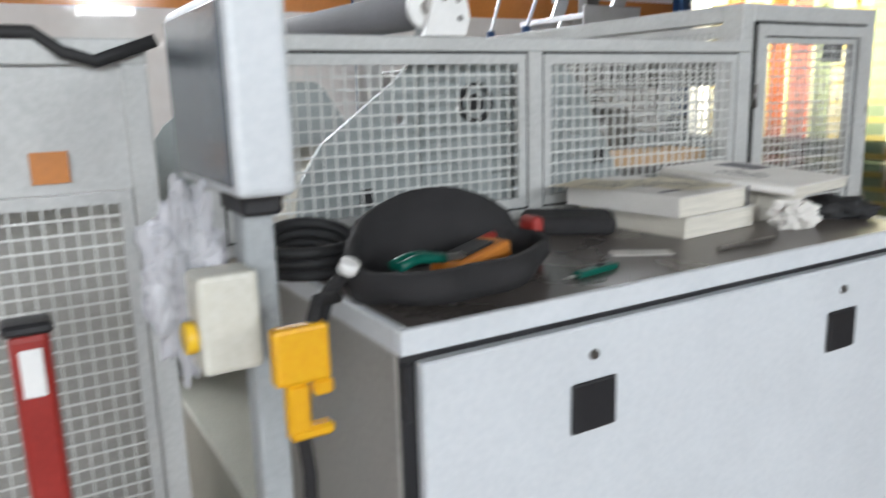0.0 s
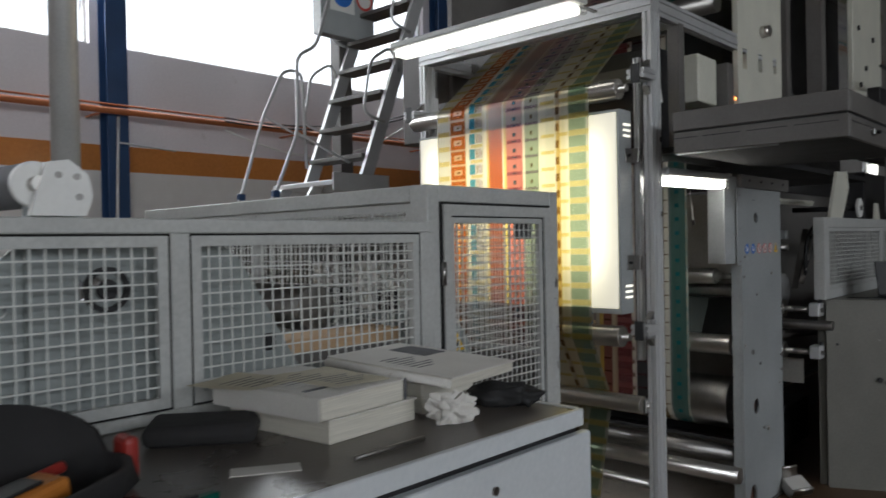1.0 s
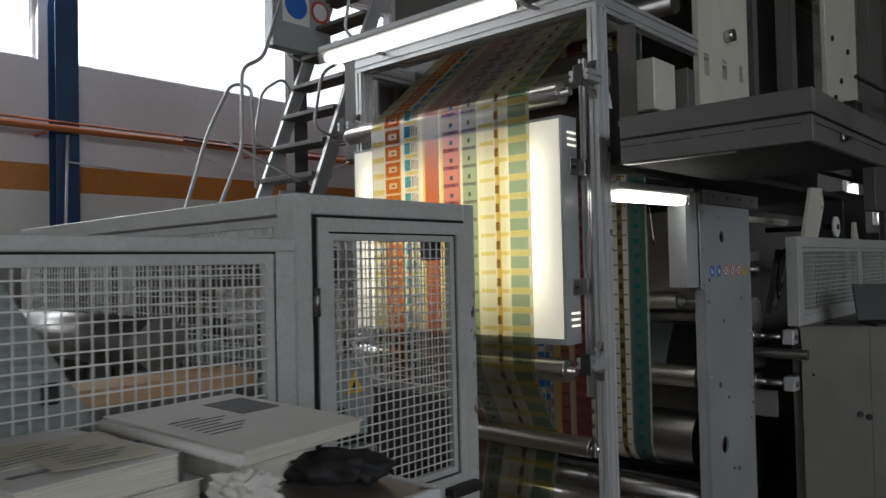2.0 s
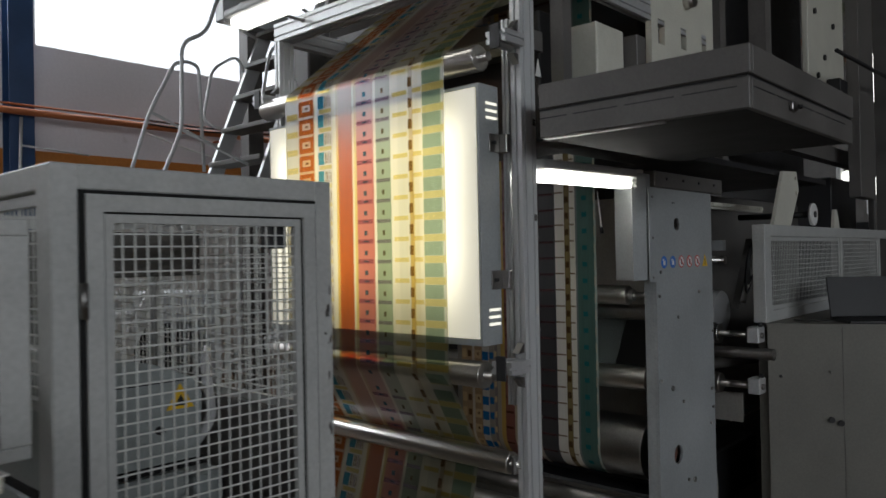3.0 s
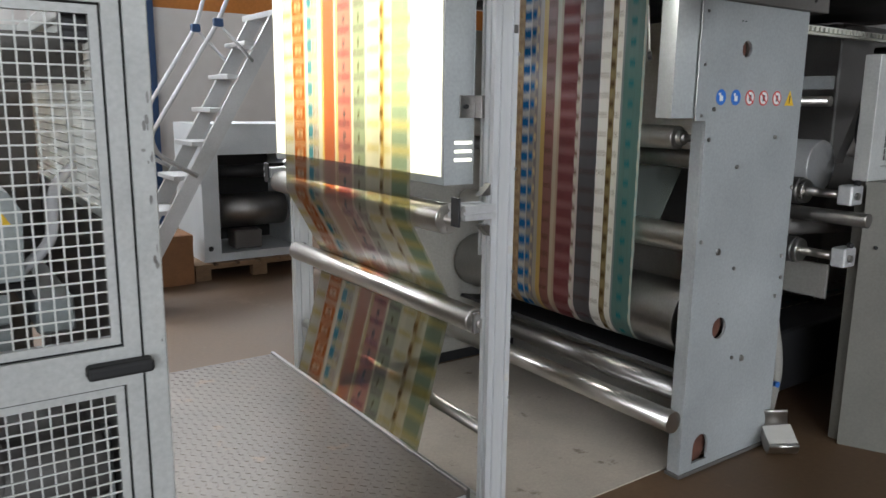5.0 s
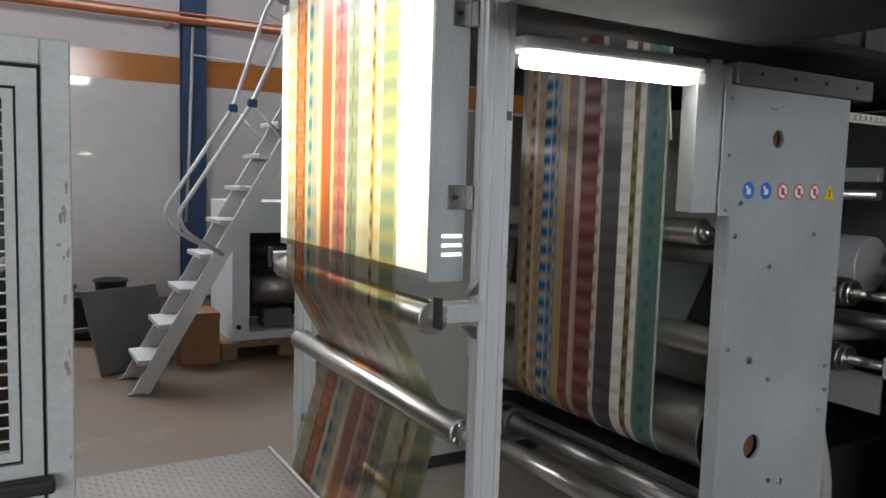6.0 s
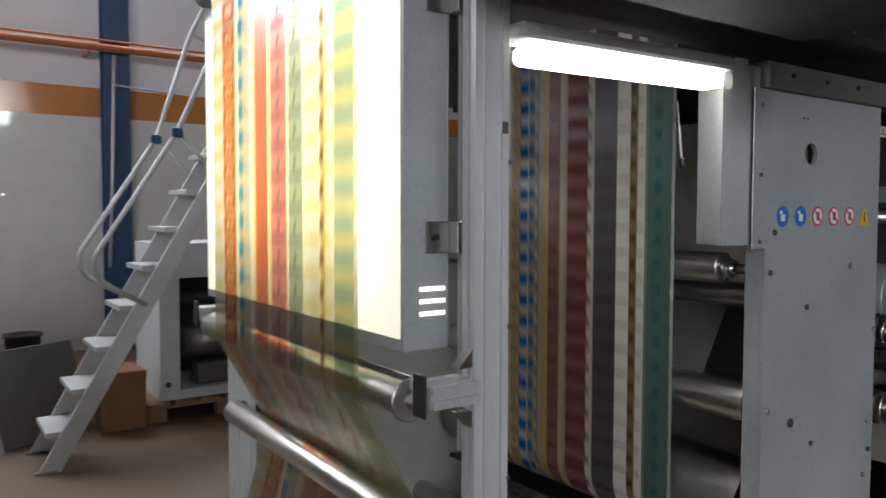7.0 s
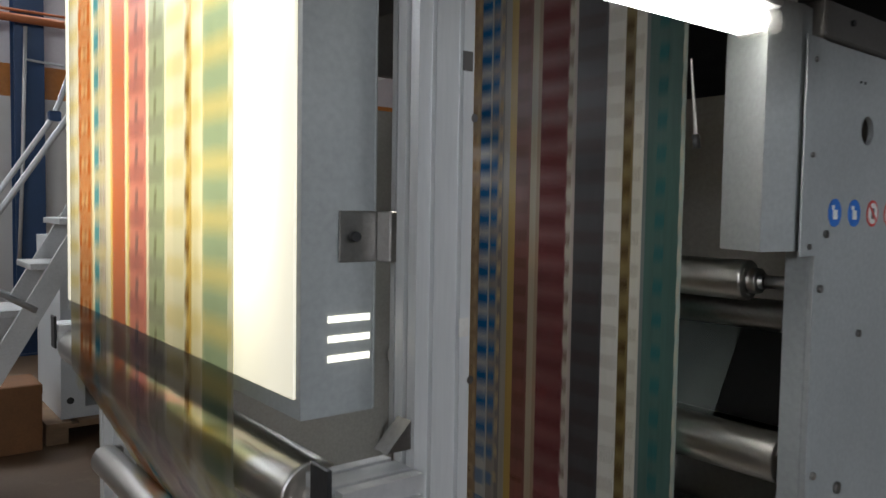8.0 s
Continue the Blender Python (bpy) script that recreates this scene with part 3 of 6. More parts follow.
for k in range(14):
    z = random.choice((1.02, 1.20, 1.33, 1.42, 1.50)) + random.uniform(-0.05, 0.05)
    w, h = random.uniform(0.003, 0.010), random.uniform(0.004, 0.016)
    x = BX1 - 0.004 - w - abs(random.gauss(0, 0.006))
    loop = [(x + w * (0.5 + 0.5 * math.cos(a) * random.uniform(0.6, 1.1)), z + h * math.sin(a) * random.uniform(0.6, 1.1)) for a in [2 * math.pi * i / 9 for i in range(9)]]
    part("paint_chip", slab(loop, [], "y", 1.6442, 0.0008), M_STEELD, booth)
gate = thing("guard_door", (2.54, 1.642, 0.1), "closed grey-white guard door with two wire mesh panels", "door")
gx0, gx1, gz0, gz1 = BX0 + 0.064, BX1 - 0.056, 0.108, BT - 0.058
part("door_frame", slab(rect(gx0, gx1, gz0, gz1), [rect(gx0 + 0.034, gx1 - 0.034, 0.99, gz1 - 0.034), rect(gx0 + 0.034, gx1 - 0.034, gz0 + 0.04, 0.905)], "y", 1.638, 0.04), M_GUARD, gate)
panel(gate, "y", 1.655, gx0 + 0.034, gx1 - 0.034, 0.99, gz1 - 0.034)
panel(gate, "y", 1.655, gx0 + 0.034, gx1 - 0.034, gz0 + 0.04, 0.905)
part("handle", solid(gx1 - 0.115, gx1 + 0.018, 1.598, 1.637, 0.936, 0.966, 0.008, seg=2), M_RUBBER, gate, "black plastic pull handle")
part("gasket", slab(rect(gx0 - 0.0118, gx1 + 0.0058, gz0 - 0.0058, gz1 + 0.0078), [rect(gx0 - 0.0004, gx1 + 0.0004, gz0 - 0.0004, gz1 + 0.0004)], "y", 1.644, 0.012), M_SEAL_SHADE, gate)
# black strips paint the dark gap between door frame and mesh
for a, b in ((0.99, gz1 - 0.034), (gz0 + 0.04, 0.905)):
    part("mesh_gap_strip", slab(rect(gx0 + 0.0342, gx1 - 0.0342, a + 0.0002, b - 0.0002), [rect(gx0 + 0.0385, gx1 - 0.0385, a + 0.0045, b - 0.0045)], "y", 1.646, 0.007), M_SEAL_SHADE, gate)
for z in (1.52, 0.5):
    hg = part("hinge", rod((gx0 - 0.008, 1.634, z - 0.035), (gx0 - 0.008, 1.634, z + 0.035), 0.008, 10), M_STEELD, gate)
part("lock_box", solid(gx1 - 0.10, gx1 - 0.05, 1.685, 1.73, 1.62, 1.70, 0.004), M_BLACK, gate)

cab = thing("tool_cabinet", (1.33, 1.2, 0), "white steel machine cabinet with two flush latches", "cabinet")
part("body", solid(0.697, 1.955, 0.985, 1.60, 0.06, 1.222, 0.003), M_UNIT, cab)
part("plinth", solid(0.72, 1.93, 1.01, 1.58, 0.0, 0.06), M_BLACK, cab)
for a, b in ((0.722, 1.972),):
    d = part("door", solid(a, b, 0.958, 0.980, 0.10, 1.2115, 0.003), M_CAB, cab)
    # black sheet paints the shade in the gap behind the door
    part("shadow_gap", solid(0.70, 1.95, 0.9805, 0.9845, 0.12, 1.2215), M_BLACK, cab)
    for x in (1.016, 1.65):
        latch = part("latch", solid(x - 0.044, x + 0.044, 0.951, 0.9575, 1.045, 1.125, 0.004, seg=2), M_BLACK, d, "black flush turn latch")
        part("keyhole", rod((x, 0.953, 1.165), (x, 0.9575, 1.165), 0.008, 12), M_STEELD, d)
    part("hinge", solid(0.700, 0.712, 0.966, 0.985, 1.13, 1.21, 0.002), M_BLACK, d)
top = thing("worktop", (1.33, 1.24, 1.222), "dark brown-grey worn worktop with white edging", "worktop")
part("sheet", solid(0.715, 1.955, 0.982, 1.60, 1.2225, 1.2555, 0.002), M_TABLE, top)
part("edging", solid(0.697, 1.962, 0.968, 0.981, 1.2225, 1.258, 0.002), M_CAB, top)
part("edging", solid(1.956, 1.968, 0.982, 1.60, 1.2225, 1.258, 0.002), M_CAB, top)
part("edging", solid(0.697, 0.714, 0.982, 1.60, 1.2225, 1.258, 0.002), M_CAB, top)
TOP = 1.2557

unw = thing("unwinder", (1.3, 2.4, 0), "light grey unwinder with large side plates and bearing heads", "machine")
OUT = [(0.78, 0.1), (1.83, 0.1), (1.83, 1.16), (1.71, 1.335), (1.62, 1.49), (1.56, 1.585), (1.52, 1.615), (1.10, 1.63), (1.05, 1.585), (0.96, 1.52), (0.87, 1.455), (0.82, 1.38), (0.80, 1.25)]
for y in (1.635, 3.3):
    sp = part("side_plate", slab(OUT, [ring(1.20, 1.53, 0.020), ring(1.235, 1.545, 0.012), ring(1.06, 1.50, 0.011)] if y < 2 else [], "y", y, 0.014), M_INNER, unw)
    for x, z in ((0.965, 1.335), (1.635, 1.385)):
        part("cover_lock", solid(x - 0.014, x + 0.014, y - 0.012, y, z - 0.02, z + 0.02, 0.003), M_BLACK, sp)
part("shaft_ring", slab(ring(1.252, 1.531, 0.046, 28), [ring(1.252, 1.531, 0.036, 28)], "y", 1.622, 0.012), M_BLACK, unw, "black ring round the shaft end")
part("shaft_end", rod((1.252, 1.634, 1.531), (1.252, 1.618, 1.531), 0.021, 20, bevel=0.003), M_BLACK, unw)
part("bed", solid(0.78, 2.05, 1.94, 3.29, 0.0, 0.42, 0.01), M_CREAM, unw)
rollb = part("idler_roll", rod((1.02, 3.22, 1.742), (1.115, 1.625, 1.735), 0.043, 28, bevel=0.006), M_ROLLG, unw, "grey rubber covered roll")
part("roll_shaft", rod((1.115, 1.63, 1.735), (1.115, 1.58, 1.735), 0.015, 14), M_STEEL, unw)
part("end_ring", rod((1.116, 1.622, 1.735), (1.117, 1.606, 1.735), 0.044, 28, bevel=0.004), M_SWHITE, unw)
br = part("bracket", slab([(1.095, 1.676), (1.195, 1.676), (1.208, 1.715), (1.200, 1.755), (1.165, 1.782), (1.125, 1.775)], [ring(1.178, 1.750, 0.006, 12), ring(1.145, 1.752, 0.006, 12), ring(1.182, 1.712, 0.006, 12)], "y", 1.575, 0.020), M_SWHITE, unw, "white bearing bracket with bolts")
for x, z in ((1.178, 1.750), (1.145, 1.752), (1.182, 1.712)):
    part("bolt", rod((x, 1.59, z), (x, 1.572, z), 0.0065, 10), M_STEELD, br)
part("roll_arm", solid(1.10, 1.195, 1.6175, 1.6345, 1.30, 1.70, 0.003), M_INNER, unw)
part("plate_seam", solid(1.124, 1.127, 1.6335, 1.6349, 1.2, 1.60), M_DARK, unw)
part("roll_arm", solid(0.96, 1.08, 3.22, 3.25, 1.40, 1.76, 0.003), M_INNER, unw)
part("reel_film", rod((1.45, 2.0, 0.95), (1.45, 3.2, 0.95), 0.40, 40), M_PAGES, unw, "reel of pale film")
part("dark_roll", rod((2.02, 1.95, 1.42), (2.02, 3.25, 1.42), 0.07, 20), M_STEELD, unw)
part("shelf", solid(1.70, 2.05, 1.69, 1.88, 1.305, 1.3345, 0.003), M_DARK, unw)
plank = thing("wooden_board", (1.88, 1.7, 1.335), "pale raw wooden board lying on a machine shelf", "board")
part("board", solid(1.70, 2.12, 1.69, 1.84, 1.335, 1.372, 0.004), M_LIGHTWOOD, plank)
inner = thing("drive_unit", (2.56, 2.6, 0), "grey machine housing behind the mesh with a warning sign", "machine")
part("housing", slab([(2.26, 1.105), (2.632, 1.105), (2.64, 1.262), (2.615, 1.305), (2.52, 1.345), (2.40, 1.378), (2.26, 1.40)], [], "y", 1.88, 0.75), M_INNER, inner)
part("lid_line", solid(2.27, 2.60, 1.8765, 1.8795, 1.300, 1.304), M_BLACK, inner)
part("base", solid(2.30, 2.85, 2.2, 3.3, 0.0, 0.45, 0.01), M_DARK, inner)
part("drawer", solid(2.26, 2.60, 1.89, 2.5, 1.005, 1.075, 0.006), M_INNER, inner)
part("slide_rail", solid(2.26, 2.66, 1.90, 2.5, 1.078, 1.10, 0.003), M_SEAL_SHADE, inner)
part("drawer", solid(2.26, 2.60, 1.89, 2.5, 0.935, 0.992, 0.006), M_INNER, inner)
part("side_guide", solid(2.655, 2.74, 1.95, 2.5, 0.955, 1.04, 0.006), M_INNER, inner)
part("stem", solid(2.32, 2.56, 2.0, 2.4, 0.451, 0.93, 0.006), M_DARK, inner)
part("motor", rod((2.4, 2.1, 0.54), (2.8, 2.1, 0.54), 0.10, 20, bevel=0.01), M_DARK, inner)
part("air_hose", pipe([(2.63, 1.92, 1.12), (2.70, 1.93, 1.18), (2.72, 2.0, 1.30), (2.78, 2.1, 1.34)], 0.014, 8, bend=0.04), M_WRAP, inner, "clear plastic air hose")
part("warning_sign", slab([(2.545, 1.232), (2.617, 1.232), (2.581, 1.294)], [], "y", 1.877, 0.0025), M_SYEL, inner, "yellow warning triangle")
part("sign_mark", slab([(2.566, 1.240), (2.596, 1.240), (2.581, 1.268)], [], "y", 1.8755, 0.0012), M_BLACK, inner)
part("knob", rod((2.526, 1.88, 1.188), (2.526, 1.868, 1.188), 0.010, 10), M_BLACK, inner)
part("reel", rod((2.36, 1.80, 0.50), (2.36, 2.02, 0.50), 0.13, 24, bevel=0.01), M_RUBBER, inner)
part("reel", rod((2.52, 1.80, 0.32), (2.52, 2.02, 0.32), 0.12, 24, bevel=0.01), M_RUBBER, inner)
part("upright", solid(2.30, 2.36, 3.0, 3.06, 0.45, 1.72, 0.003), M_INNER, inner)
part("beam", solid(2.37, 2.81, 3.0, 3.14, 0.9, 1.70, 0.004), M_DARK, inner)
part("cross_beam", solid(2.27, 2.86, 2.26, 2.34, 1.55, 1.68, 0.004), M_DARK, inner)
part("lower_plate", solid(2.30, 2.84, 2.18, 2.199, 0.14, 0.60, 0.003), M_INNER, inner)
for y in (2.05, 2.35):
    part("valve", solid(2.40, 2.46, y, y + 0.06, 1.37, 1.45, 0.004), M_BLACK, inner)

# ---- things on and round the worktop ----
def shell(name, parent, cx, cy, rx, ry, z0, h, turn, thick=0.018, back=0.0):
    """A soft oval pouch, open on top, its far rim standing up by back."""
    bm, n = bmesh.new(), 40
    ca, sa = math.cos(radians(turn)), math.sin(radians(turn))
    prof = [(0.0, 0.0, 0.0), (0.55, 0.0, 0.0), (0.88, 0.08, 0.0), (1.0, 0.45, 0.3), (0.97, 1.0, 1.0), (0.90, 1.03, 1.0), (0.86, 0.55, 0.5), (0.78, 0.2, 0.05), (0.0, 0.16, 0.0)]
    rings = []
    for r, hh, k in prof:
        row = []
        for i in range(n):
            a = 2 * math.pi * i / n
            lift = max(0.0, math.sin(a)) ** 0.7 * back * k * (0.75 + 0.4 * math.cos(a))
            wob = 1 + 0.03 * math.sin(3 * a + hh * 4) + 0.02 * math.sin(7 * a) + 0.05 * noise.noise(Vector((3 * math.cos(a), 3 * math.sin(a), 4 * hh)))
            u, v = rx * r * wob * math.cos(a), ry * r * wob * math.sin(a)
            row.append(bm.verts.new((cx + u * ca - v * sa, cy + u * sa + v * ca, z0 + hh * h + lift)))
        rings.append(row)
    for a, b in zip(rings, rings[1:]):
        for i in range(n):
            bm.faces.new((a[i], a[(i + 1) % n], b[(i + 1) % n], b[i])).smooth = True
    return part(name, bm, M_FABRIC, parent)


bag = thing("tool_bag", (0.90, 1.18, TOP), "open black fabric tool bag with tools inside on the worktop", "bag")
shell("pouch", bag, 0.895, 1.165, 0.215, 0.135, TOP, 0.056, 22, back=0.092)
part("strap", pipe([(0.70, 1.10, TOP + 0.07), (0.63, 1.04, TOP + 0.05), (0.60, 1.00, TOP + 0.02), (0.585, 0.985, 1.235)], 0.010, 8, bend=0.03), M_FABRIC, bag)
part("buckle", rod((0.668, 1.062, TOP + 0.068), (0.672, 1.056, TOP + 0.082), 0.014, 14), M_SWHITE, bag, "white round snap")
part("lining", solid(0.80, 1.0, 1.08, 1.22, TOP + 0.010, TOP + 0.016), M_LINING, bag)
part("pocket", solid(1.093, 1.117, 1.20, 1.25, TOP + 0.004, TOP + 0.078, 0.010, seg=2), M_RED, bag, "red pouch pocket")
meter = thing("multimeter", (0.90, 1.14, TOP + 0.03), "orange multimeter with black face in the tool bag", "meter")
part("case", solid(0.85, 0.985, 1.10, 1.165, TOP + 0.018, TOP + 0.052, 0.008, seg=2), M_ORANGE, meter)
part("face", solid(0.865, 0.955, 1.112, 1.153, TOP + 0.0522, TOP + 0.057, 0.002), M_BLACK, meter)
meter.rotation_euler = (0, radians(-8), radians(18))
grips = thing("pliers", (0.80, 1.12, TOP + 0.05), "pliers with green grips in the tool bag", "tool")
for k, dy in enumerate((0.0, 0.022)):
    part("grip", pipe([(0.76, 1.085 + dy, TOP + 0.055), (0.80, 1.10 + dy, TOP + 0.062), (0.845, 1.10 + dy * 0.3, TOP + 0.055)], 0.008, 8, bend=0.02), M_GREEN, grips)
part("jaw", solid(0.845, 0.88, 1.095, 1.112, TOP + 0.05, TOP + 0.06, 0.003), M_STEELD, grips)
driver = thing("screwdriver", (0.93, 1.20, TOP + 0.05), "red handled screwdriver in the tool bag", "tool")
part("grip", rod((0.95, 1.19, TOP + 0.045), (1.01, 1.21, TOP + 0.055), 0.009, 10, bevel=0.003), M_RED, driver)
part("blade", rod((0.95, 1.19, TOP + 0.045), (0.87, 1.165, TOP + 0.035), 0.003, 8), M_STEEL, driver)

hose = thing("cable_coil", (0.73, 1.33, TOP), "coil of dark rubber cable behind the tool bag", "cable")
for k in range(3):
    pts = [(0.73 + (0.075 + 0.004 * k) * math.cos(a), 1.36 + (0.07 - 0.003 * k) * math.sin(a), TOP + 0.012 + 0.018 * k + 0.03 * max(0, math.sin(a))) for a in [2 * math.pi * i / 24 for i in range(25)]]
    part("loop", pipe(pts, 0.011, 8), M_RUBBER, hose)

case = thing("black_case", (1.31, 1.375, TOP), "soft black zipped case lying flat", "case")
bm = solid(-0.10, 0.10, -0.055, 0.055, 0, 0.042, 0.018, seg=3)
bmesh.ops.transform(bm, matrix=pose(1.315, 1.375, TOP, 0, 0, -38), verts=bm.verts)
for v in bm.verts:
    v.co.z += 0.004 * math.sin(v.co.x * 60) * (v.co.z > TOP + 0.02)
part("body", bm, M_FABRIC, case)

def booklet(name, label, at, w, d, h, turn, tilt=0.0, cover=M_PAPER, block=M_PAGES, category="paper", lean=0.0):
    """A stack of sheets with a cover: block, cover, loose top sheet."""
    t = thing(name, at, label, category)
    m = pose(at[0], at[1], at[2], tilt, lean, turn)
    bm = bmesh.new()
    bm = solid(0, w, 0, d, 0, h - 0.0004, 0.002, bm=bm)
    bmesh.ops.transform(bm, matrix=m, verts=bm.verts)
    part("page_block", bm, block, t)
    bm = solid(-0.004, w + 0.004, -0.004, d + 0.004, h, h + 0.003, 0.001)
    bmesh.ops.transform(bm, matrix=m, verts=bm.verts)
    part("cover", bm, cover, t)
    return t, m


lower, lm = booklet("paper_ream", "thick open block of white paper with yellowed edges", (1.442, 1.163, TOP), 0.235, 0.29, 0.042, 5)
upper, um = booklet("file_box", "white paper file box lying on the paper block", (1.420, 1.158, TOP + 0.0455), 0.225, 0.30, 0.040, 6)
bm = solid(-0.006, -0.0045, 0.0, 0.30, 0.0, 0.042)
bmesh.ops.transform(bm, matrix=um, verts=bm.verts)
part("spine", bm, M_PAPER, upper)
bm = solid(0.02, 0.15, 0.06, 0.072, 0.0432, 0.0442)
bmesh.ops.transform(bm, matrix=um, verts=bm.verts)
part("title_bar", bm, M_PRINT, upper)
bm = solid(0.2205, 0.2265, -0.006, -0.0035, 0.002, 0.044)
bmesh.ops.transform(bm, matrix=um, verts=bm.verts)
part("corner_band", bm, M_PRINT, upper)
for k, (x, y, turn, w, d) in enumerate(((0.02, 0.10, 4, 0.19, 0.20), (0.06, 0.04, -7, 0.14, 0.21), (-0.01, 0.14, 12, 0.15, 0.16))):
    bm = bmesh.new()
    bmesh.ops.create_grid(bm, x_segments=8, y_segments=8, size=0.5)
    for v in bm.verts:
        v.co = Vector((x + (v.co.x + 0.5) * w, y + (v.co.y + 0.5) * d, 0.0438 + 0.0016 * k + 0.004 * max(0.0, noise.noise(v.co * 2.5 + Vector((k, 0, 0)))) + 0.010 * max(0.0, v.co.x * v.co.y)))
    bmesh.ops.transform(bm, matrix=um @ pose(0, 0, 0, 0, 0, turn), verts=bm.verts)
    sheet = part("loose_sheet", bm, M_SHEET if k else M_PAPER, upper)
    sd = sheet.modifiers.new("thickness", "SOLIDIFY")
    sd.thickness = 0.0008
    for q in range(5):
        bm = solid(x + 0.02, x + 0.02 + w * (0.5 + 0.1 * (q % 3)), y + 0.02 + 0.018 * q, y + 0.023 + 0.018 * q, 0.0475 + 0.0016 * k, 0.0479 + 0.0016 * k)
        bmesh.ops.transform(bm, matrix=um @ pose(0, 0, 0, 0, 0, turn), verts=bm.verts)
        part("text_bar", bm, M_PRINT, sheet)
sheaf, sm = booklet("ring_binder", "grey-white ring binder with dark label leaning on the papers", (1.70, 1.105, TOP + 0.066), 0.27, 0.315, 0.022, 11, tilt=4.0, lean=1.0)
bm = solid(0.16, 0.25, 0.17, 0.27, 0.0252, 0.0262)
bmesh.ops.transform(bm, matrix=sm, verts=bm.verts)
part("cover_label", bm, M_PRINT, sheaf)
for k in range(7):
    bm = solid(0.03, 0.03 + 0.06 + 0.02 * (k % 3), 0.10 + 0.016 * k, 0.104 + 0.016 * k, 0.0252, 0.0258)
    bmesh.ops.transform(bm, matrix=sm, verts=bm.verts)
    part("text_bar", bm, M_PRINT, sheaf)
bm = rod((-0.008, 0.0, 0.012), (-0.008, 0.315, 0.012), 0.009, 10)
bmesh.ops.transform(bm, matrix=sm, verts=bm.verts)
part("spine_tube", bm, M_PAPER, sheaf)
prop = thing("paper_pile", (1.80, 1.30, TOP), "small pile of folded papers under the binder", "paper")
part("paper_block", solid(1.715, 1.88, 1.20, 1.40, TOP, TOP + 0.066, 0.004), M_PAGES, prop)

glove = thing("work_glove", (1.86, 1.20, TOP), "crumpled black work glove", "glove")
gb = bmesh.new()
bmesh.ops.create_icosphere(gb, subdivisions=4, radius=1.0)
for v in gb.verts:
    d = noise.noise(v.co * 2.2) * 0.35 + noise.noise(v.co * 5.0) * 0.12
    v.co = Vector((v.co.x * 0.085 * (1 + d), v.co.y * 0.05 * (1 + d), max(-0.018, v.co.z * 0.03 * (1 + d))))
bmesh.ops.transform(gb, matrix=pose(1.90, 1.145, TOP + 0.018, 0, 0, -60), verts=gb.verts)
for f in gb.faces:
    f.smooth = True
part("palm", gb, M_RUBBER, glove)
for k in range(4):
    a = radians(-75 + 22 * k)
    part("finger", pipe([(1.885, 1.12, TOP + 0.016), (1.885 + 0.04 * math.cos(a), 1.12 + 0.04 * math.sin(a), TOP + 0.02), (1.885 + 0.062 * math.cos(a), 1.12 + 0.062 * math.sin(a), TOP + 0.010)], 0.0095, 8), M_RUBBER, glove)
rag = thing("paper_tissue", (1.72, 1.10, TOP), "crumpled white tissue hanging from the papers", "tissue")
rb = bmesh.new()
bmesh.ops.create_icosphere(rb, subdivisions=4, radius=1.0)
for v in rb.verts:
    d = noise.noise(v.co * 3.1 + Vector((4, 1, 0))) * 0.5 + noise.noise(v.co * 7.0) * 0.2
    v.co = Vector((v.co.x * 0.045 * (1 + d), v.co.y * 0.026 * (1 + d), max(-0.026, v.co.z * 0.032 * (1 + d))))
bmesh.ops.transform(rb, matrix=pose(1.70, 1.105, TOP + 0.027, 0, 0, -40), verts=rb.verts)
part("tissue", rb, M_PAPER, rag)

bar = thing("metal_rod", (1.49, 1.055, TOP), "thin steel rod lying on the worktop", "rod")
part("rod", rod((1.406, 1.053, TOP + 0.005), (1.57, 1.056, TOP + 0.005), 0.0045, 10, bevel=0.001), M_STEEL, bar)
slip = thing("paper_slip", (1.28, 1.12, TOP), "small white paper slip lying flat", "paper")
bm = solid(-0.055, 0.055, -0.022, 0.022, 0.0, 0.0012)
bmesh.ops.transform(bm, matrix=pose(1.285, 1.128, TOP, 0, 0, -32), verts=bm.verts)
part("sheet", bm, M_PAPER, slip)
knife = thing("cutter_knife", (1.12, 1.07, TOP), "green plastic cutter knife on the worktop", "knife")
kb = pose(1.115, 1.062, TOP, 0, 0, 10)
for nm, b, m in (("handle", solid(-0.05, 0.05, -0.009, 0.009, 0.0, 0.011, 0.003, seg=2), M_GREEN), ("blade", solid(-0.075, -0.05, -0.005, 0.005, 0.004, 0.005), M_STEEL), ("slider", solid(0.0, 0.018, -0.004, 0.004, 0.011, 0.015, 0.001), M_BLACK)):
    bmesh.ops.transform(b, matrix=kb, verts=b.verts)
    part(nm, b, m, knife)

hmi = thing("control_panel", (0.57, 1.2, 0), "operator panel on a grey stand, seen edge on", "control panel")
part("housing", solid(0.532, 0.612, 1.07, 1.40, 1.432, 1.688, 0.012, seg=3), M_CAB, hmi)
part("screen", solid(0.527, 0.532, 1.085, 1.385, 1.447, 1.673, 0.002), M_SCREEN, hmi, "dark blank screen")
part("stand", solid(0.560, 0.605, 1.16, 1.21, 0.0, 1.431, 0.004), M_PLATE, hmi)
part("seal", solid(0.548, 0.610, 1.075, 1.395, 1.6885, 1.694, 0.002), M_BLACK, hmi)
part("elbow", solid(0.552, 0.61, 1.13, 1.24, 1.40, 1.4315, 0.006), M_BLACK, hmi)

